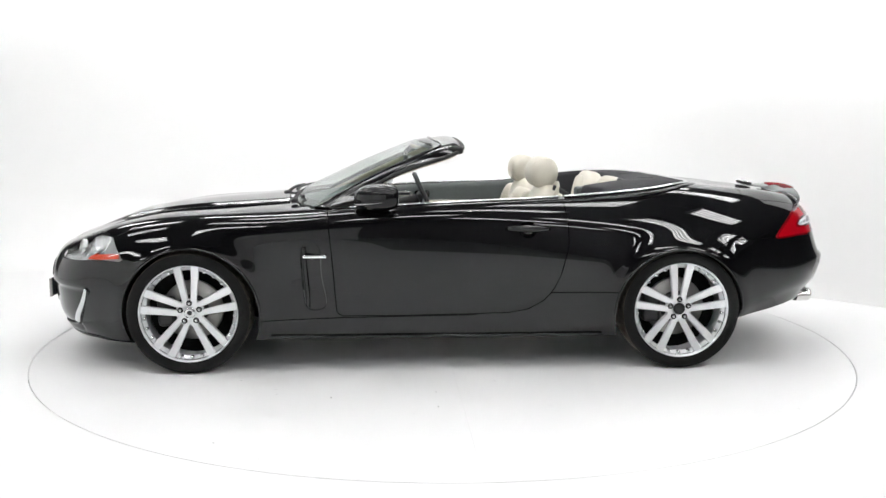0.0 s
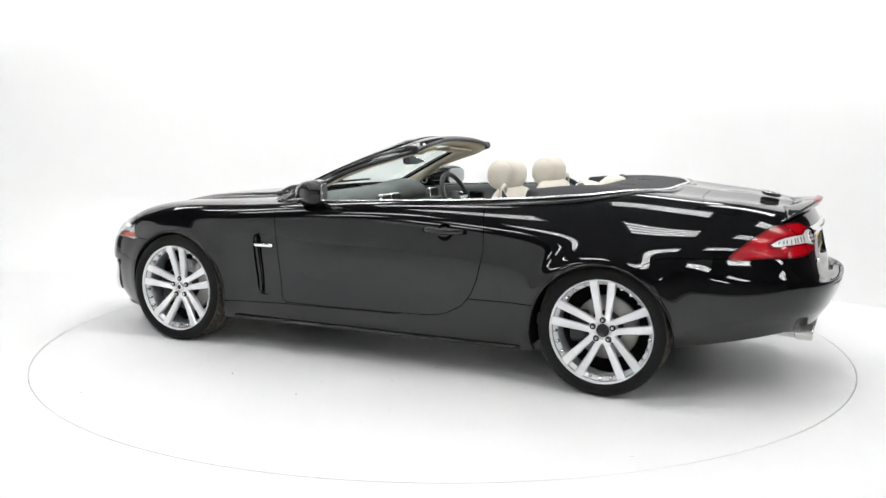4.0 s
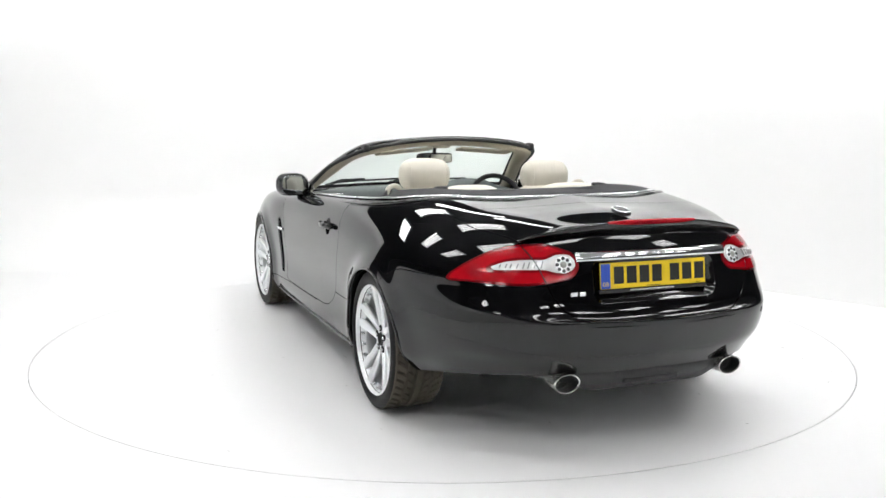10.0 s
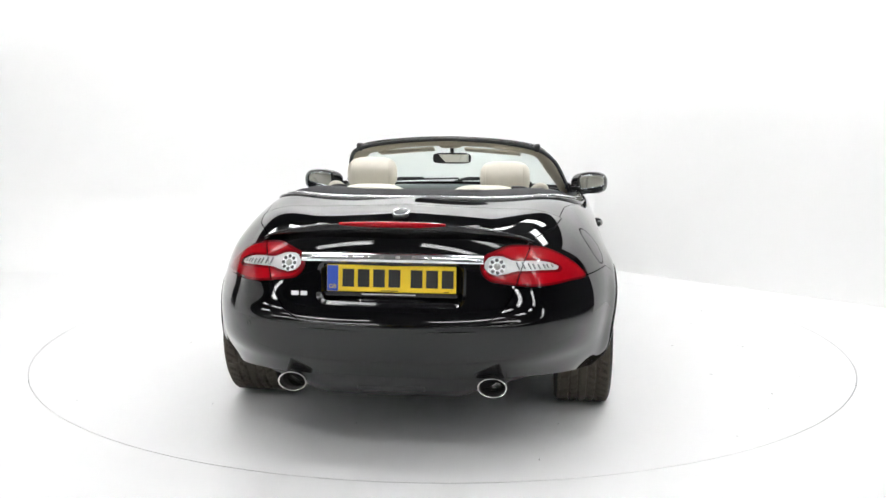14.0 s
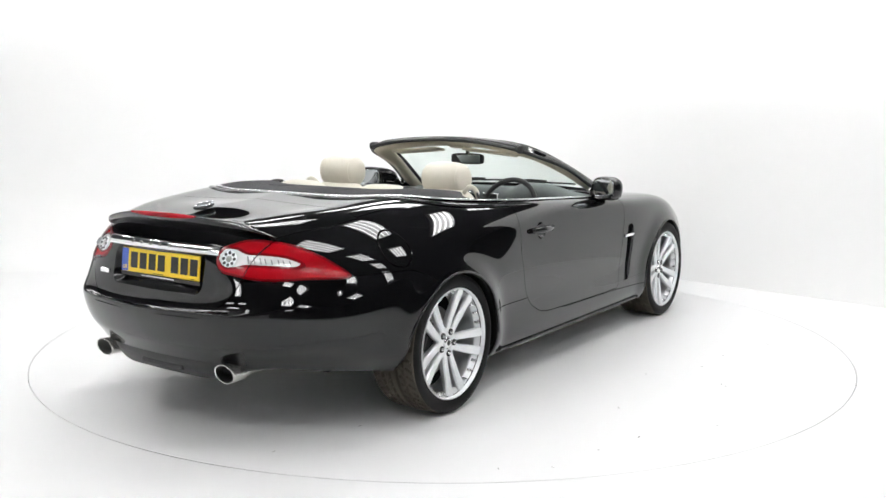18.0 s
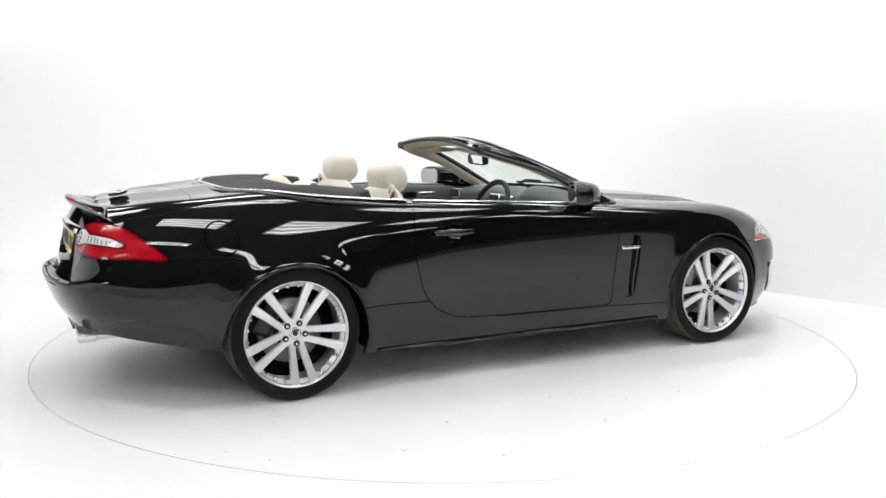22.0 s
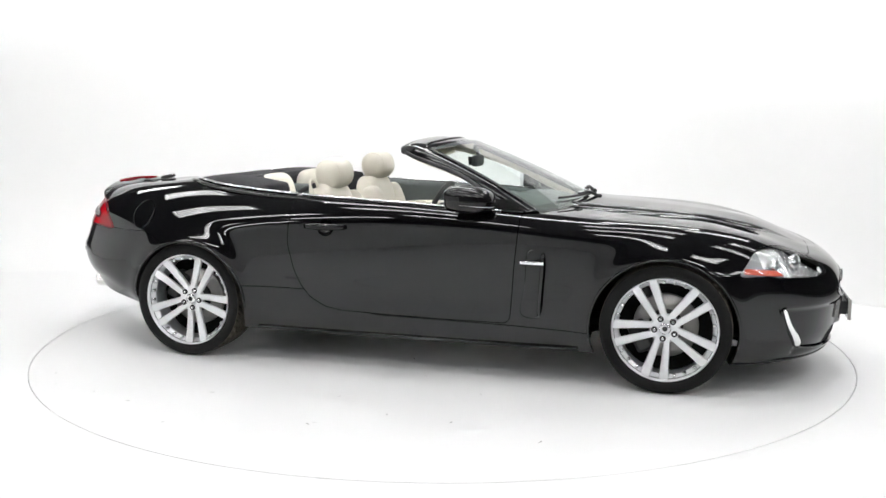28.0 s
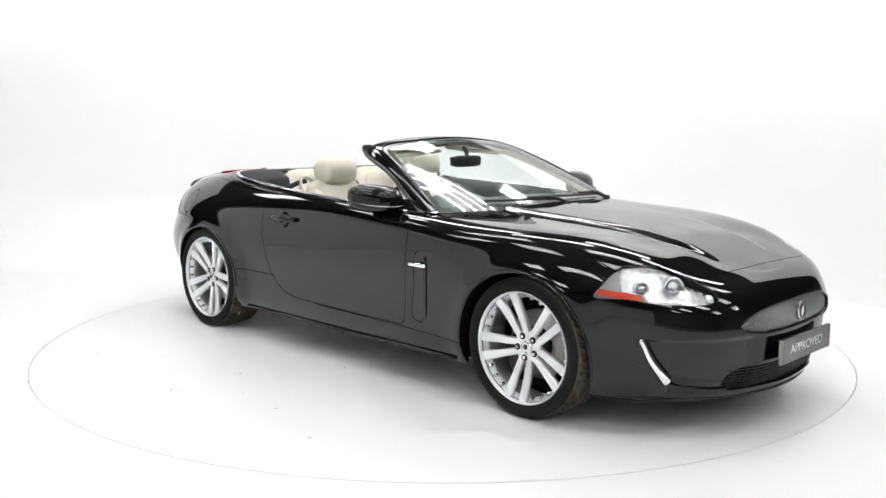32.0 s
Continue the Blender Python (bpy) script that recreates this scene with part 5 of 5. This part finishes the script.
v, f = tube([(2.3165, 0.026 * math.cos(a), 0.528 + 0.033 * math.sin(a)) for a in np.linspace(0, 2 * math.pi, 29)[:-1]], 0.003, 6, 1.0, (1, 0, 0), True)
mpart("emblem_ring", v, f, DARKMETAL, front_bumper)
lipline = curve_pts(sym(np.array(UNDER[:15]).reshape(5, 3)[::-1]), 80)
v, f = tube(lipline + np.array([-0.004, 0, 0.006]), 0.014, 8, 0.7)
mpart("chin_spoiler", v, f, PAINT, front_bumper, "gloss black chin lip")
v, f = loft([lipline + np.array([-0.015, 0, 0.0]), lipline * [0.985, 0.97, 1] + np.array([-0.03, 0, -0.025]), lipline * [0.95, 0.93, 1] + np.array([-0.04, 0, 0.06])])
mpart("chin_dam", v, f, LINER, front_bumper)
for sg in (1, -1):
    raw = []
    for deg, z in ((46.9, 0.462), (46.0, 0.43), (44.2, 0.37), (41.8, 0.31), (40.2, 0.272)):
        p, nn = chart_point(deg, z, False)
        raw.append(p + nn * 0.002)
    line = curve_pts(raw, 24) * [1, sg, 1]
    out = np.array([0.6, 0.75 * sg, 0.1])
    v, f = tube(line - out * 0.002, 0.024, 10, 0.35, tuple(out))
    mpart("bracket_bed", v, f, GLOSSTRIM, front_bumper, "dark slot beside the bright bracket")
    v, f = tube(line + out * 0.008, np.concatenate([np.linspace(0.010, 0.017, 12), np.linspace(0.017, 0.022, 12)]), 10, 0.8, tuple(out))
    mpart("bumper_bracket", v, f, CHROME, front_bumper, "bright upright bracket")
    v, f = tube(line + out * 0.004 + np.array([-0.026, 0.006 * sg, 0]), 0.0045, 6)
    mpart("bracket_edge", v, f, PAINT, front_bumper)
    raw = [chart_point(deg, z, False)[0] for deg, z in ((40.6, 0.262), (38.0, 0.243), (33.5, 0.228), (28.5, 0.221), (25.0, 0.222))]
    v, f = tube(curve_pts(raw, 24) * [1, sg, 1], np.linspace(0.014, 0.008, 24), 10, 0.7)
    mpart("lower_lip", v, f, PAINT, front_bumper, "gloss black lip between bracket and intake")
    for y, z, bk in ((0.389, 0.41, False), (0.335, 0.597, True), (0.60, 0.56, True)):
        p, nn = on_front(y, z, bk)
        v, f = disc_on(p - nn * 0.001, nn, [(0.0135, 0.0), (0.0125, 0.0022), (0.0115, 0.0005), (0.0, 0.001)], sg, 20)
        mpart("parking_sensor", v, f, PAINT, rear_bumper if bk else front_bumper, "small round parking sensor")
    # bright bar over the side vent
    a = np.array([on_side(x, 0.656)[0] + on_side(x, 0.656)[1] * 0.004 for x in np.linspace(0.622, 0.748, 10)])
    a[:, 2] = 0.656
    v, f = tube(a * [1, sg, 1], 0.0105, 8, 0.5, (0, 1, 0))
    mpart("vent_bar", v, f, CHROME, wings[sg], "bright bar across the side vent")
    a = np.array([on_side(0.742 - 0.02 * k, 0.70 - 0.33 * k)[0] - on_side(0.742 - 0.02 * k, 0.70 - 0.33 * k)[1] * 0.006 for k in np.linspace(0, 1, 14)])
    v, f = tube(a * [1, sg, 1], 0.010, 8, 0.8, (0, 1, 0))
    mpart("vent_fin", v, f, PAINT, wings[sg])


def text_part(words, size, m, material, parent, depth=0.001):
    cu = bpy.data.curves.new("words", "FONT")
    cu.body, cu.size, cu.align_x, cu.align_y, cu.extrude = words, size, "CENTER", "CENTER", depth
    tmp = new("words", cu)
    me = bpy.data.meshes.new_from_object(tmp)
    bpy.data.objects.remove(tmp)
    me.materials.clear()
    me.materials.append(material)
    me.transform(m)
    o = new("lettering", me)
    o.parent = parent
    return o


bm = rbox(-0.006, 0.006, -0.258, 0.258, -0.057, 0.057, 0.003, 2)
bmesh.ops.transform(bm, matrix=pose(2.336, 0, 0.374, 0, -2, 0), verts=bm.verts)
fplate = part("front_plate", bm, PLATEGREY, car, "dark grey display plate with pale lettering")
FRONTWAYS = Matrix(((0, 0, 1, 2.3427), (1, 0, 0, 0), (0, 1, 0, 0.374), (0, 0, 0, 1)))
text_part("APPROVED", 0.062, FRONTWAYS @ Matrix.Diagonal((1.12, 0.95, 1, 1)), PALEINK, fplate)
part("plate_bracket", rbox(2.285, 2.331, -0.20, 0.20, 0.335, 0.41, 0.006), TRIM, fplate)
for y in (-0.259, 0.259):
    part("plate_edge", rbox(2.327, 2.3445, y - 0.003, y + 0.003, 0.318, 0.430, 0.001, 1), STEEL, fplate, "bare bright plate edge")

# ---- tail ----
bm = rbox(-0.004, 0.004, -0.264, 0.264, -0.0545, 0.0545, 0.002, 1)
bmesh.ops.transform(bm, matrix=pose(-2.336, 0, 0.7625, 0, 6, 0), verts=bm.verts)
rplate = part("number_plate", bm, PLATEYELLOW, boot_lid, "yellow rear number plate with dark bars")
BACKWAYS = pose(-2.3405, 0, 0.7625, 0, 6, 0) @ Matrix(((0, 0, -1, 0), (-1, 0, 0, 0), (0, 1, 0, 0), (0, 0, 0, 1)))


def plate_bar(x0, x1, z0, z1, material, name="plate_bar", lift=0.001):
    bm = bmesh.new()
    box_bm(bm, x0, x1, z0, z1, 0.0, lift)
    bmesh.ops.transform(bm, matrix=BACKWAYS, verts=bm.verts)
    return part(name, bm, material, rplate)


plate_bar(-0.262, -0.217, -0.052, 0.052, PLATEBLUE, "blue_band", 0.0012)
text_part("GB", 0.024, BACKWAYS @ pose(-0.2395, -0.034, 0.0013), PLATEYELLOW, rplate, 0.0005)
for x0 in (-0.199, -0.136, -0.073, -0.010, 0.080, 0.143, 0.206):
    plate_bar(x0, x0 + 0.048, -0.034, 0.038, INK)
plate_bar(-0.04, 0.03, -0.050, -0.047, INK)
plate_bar(0.215, 0.235, -0.050, -0.047, INK)
part("plate_surround", rbox(-2.345, -2.330, -0.27, 0.27, 0.688, 0.709, 0.003), GLOSSTRIM, boot_lid)
bm2 = bmesh.new()
box_bm(bm2, -2.3465, -2.345, -0.10, 0.12, 0.697, 0.702)
part("surround_line", bm2, PALEINK, boot_lid)
# bright strip over the plate
rows = []
for dz, push in ((0.870, -0.002), (0.866, 0.012), (0.850, 0.016), (0.836, 0.014), (0.831, 0.010), (0.829, -0.004)):
    rows.append([(on_front(y, dz, True)[0][0] - push, y, dz - 0.004 * (y / 0.37) ** 2) for y in np.linspace(-0.372, 0.372, 33)])
v, f = loft(rows)
strip = mpart("boot_strip", v, f, CHROME, boot_lid, "wide chrome strip over the number plate")
for y in (0.165, 0.10, 0.035, -0.03, -0.095, -0.16):
    x = on_front(y, 0.85, True)[0][0] - 0.0165
    part("strip_mark", rbox(x - 0.0012, x + 0.002, y - 0.010, y + 0.010, 0.846, 0.859, 0.001, 1), STEEL, boot_lid)
for y0, y1 in ((0.41, 0.378), (0.370, 0.342)):
    x = on_front((y0 + y1) / 2, 0.70, True)[0][0] - 0.003
    part("boot_badge", rbox(x - 0.003, x + 0.004, y1, y0, 0.690, 0.710, 0.002), CHROME, boot_lid, "small plain bright badge")
# lip spoiler with the high brake lamp
TE = [(-2.185, .572, .905), (-2.222, .52, .928), (-2.268, .40, .956), (-2.315, .22, .980), (-2.335, .10, .986), (-2.342, 0, .988)]
te = rail(TE, 81)
lead = te.copy()
lead[:, 0] += 0.15 * np.clip((0.585 - np.abs(te[:, 1])) / 0.3, 0.1, 1)
lead[:, 2] = [top_z(a[0], abs(a[1])) - 0.001 for a in lead]
mid = te * 0.45 + lead * 0.55
mid[:, 2] += 0.003
th = np.clip((0.585 - np.abs(te[:, 1])) / 0.25, 0.15, 1)[:, None]
under = te + np.array([0.012, 0, -0.034]) * th
root_ = te + np.array([0.065, 0, -0.062]) * th
v, f = loft([lead, mid, te + np.array([0.006, 0, 0.002]), te, te + np.array([0.001, 0, -0.006]), under, root_], closed=True, caps=True)
spo = mpart("boot_spoiler", v, f, PAINT, boot_lid, "gloss black lip spoiler")
sel = te[np.abs(te[:, 1]) < 0.226]
w = (1 - (np.abs(sel[:, 1:2]) / 0.232) ** 3)
v, f = loft([sel + np.array([0.030, 0, 0.0055]) * w + np.array([0, 0, 0.0015]), sel + np.array([0.004, 0, 0.006]) * 1, sel + np.array([-0.004, 0, 0.001]), sel + np.array([0.002, 0, -0.016]) * w,
             sel + np.array([0.014, 0, -0.010])], closed=True, caps=True)
mpart("brake_lamp", v, f, RED, boot_lid, "high red brake lamp set in the spoiler")
v, f = pad((-2.078, 0, 1.0), (0.052, 0.036, 0.014), 0.8, 0.8, 28, 14, pose(0, 0, 0, 0, -11, 0))
mpart("boot_emblem", v, f, DARKMETAL, boot_lid, "small dark bright-edged emblem")
v, f = tube([(-2.075 + 0.046 * math.cos(a), 0.033 * math.sin(a), 1.008 + 0.045 * math.cos(a) * 0.19) for a in np.linspace(0, 2 * math.pi, 29)[:-1]], 0.005, 6, 1.0, (0, 0, 1), True)
mpart("emblem_rim", v, f, CHROME, boot_lid)
# valance and exhausts
TIPCHROME = grain(mat("brushed_exhaust_steel", (0.80, 0.79, 0.77), 0.24, 0.9), 90, 0.05, 0, 0.06)
bot = curve_pts([(-2.30, .60, .352), (-2.325, .50, .335), (-2.335, .34, .296), (-2.33, .30, .280), (-2.33, .15, .277), (-2.33, 0, .277)], 30)
bot = np.concatenate([bot, (bot * [1, -1, 1])[-2::-1]])
bot[:, 0] += 0.16 * (np.abs(bot[:, 1]) / 0.72) ** 2.2
topv = np.array([(on_front(y, 0.385, True)[0][0] + 0.022, y, 0.368) for y in bot[:, 1]])
topv[:, 0] = np.minimum(topv[:, 0], -1.9)
v, f = loft([topv + np.array([0.03, 0, 0.02]), topv, topv * 0.5 + bot * 0.5 + np.array([-0.004, 0, 0]), bot, bot + np.array([0.25, 0, 0.02])])
mpart("rear_valance", v, f, TRIM, rear_bumper, "satin black lower rear valance")
part("valance_fin", rbox(-2.352, -2.30, -0.14, 0.14, 0.297, 0.322, 0.008), TRIM, rear_bumper)
for sg in (1, -1):
    rings, mats = [], []
    for x, r in ((-2.270, 0.054), (-2.29, 0.056), (-2.342, 0.060), (-2.352, 0.0605), (-2.354, 0.058), (-2.350, 0.055), (-2.31, 0.053), (-2.285, 0.052)):
        rings.append([(x - 0.006 * math.sin(a) * (x < -2.28), sg * 0.414 + r * math.cos(a), 0.326 + (x + 2.35) * -0.05 + r * 0.70 * math.sin(a)) for a in np.linspace(0, 2 * math.pi, 41)])
    v, f = loft(rings[:6])
    ex = mpart("exhaust_tip", v, f, TIPCHROME, car, "oval chrome exhaust tip")
    v, f = loft(rings[5:] + [[(-2.285, sg * 0.414, 0.326)] * 41])
    mpart("exhaust_bore", v, f, DARKMETAL, ex, "dark metal inside of the pipe")
    v, f = tube(curve_pts([(-2.29, sg * 0.414, 0.326), (-2.15, sg * 0.414, 0.335), (-1.9, sg * 0.42, 0.33)], 10), 0.038, 16)
    mpart("exhaust_pipe", v, f, TIPCHROME, ex)

# ---- what moves: the turntable turns clockwise and carries the car ----
def motions():
    rows, disc = [], []
    for k in range(33):
        a = 180 - (-3.874 + 7.144 * k)
        turn = pose(0, 0, 0, 0, 0, a)
        rows.append((float(k), turn @ pose(0.081, -0.033, 0)))
        disc.append((float(k), turn))
    walk(car, rows)
    walk(turntable, disc)


motions()
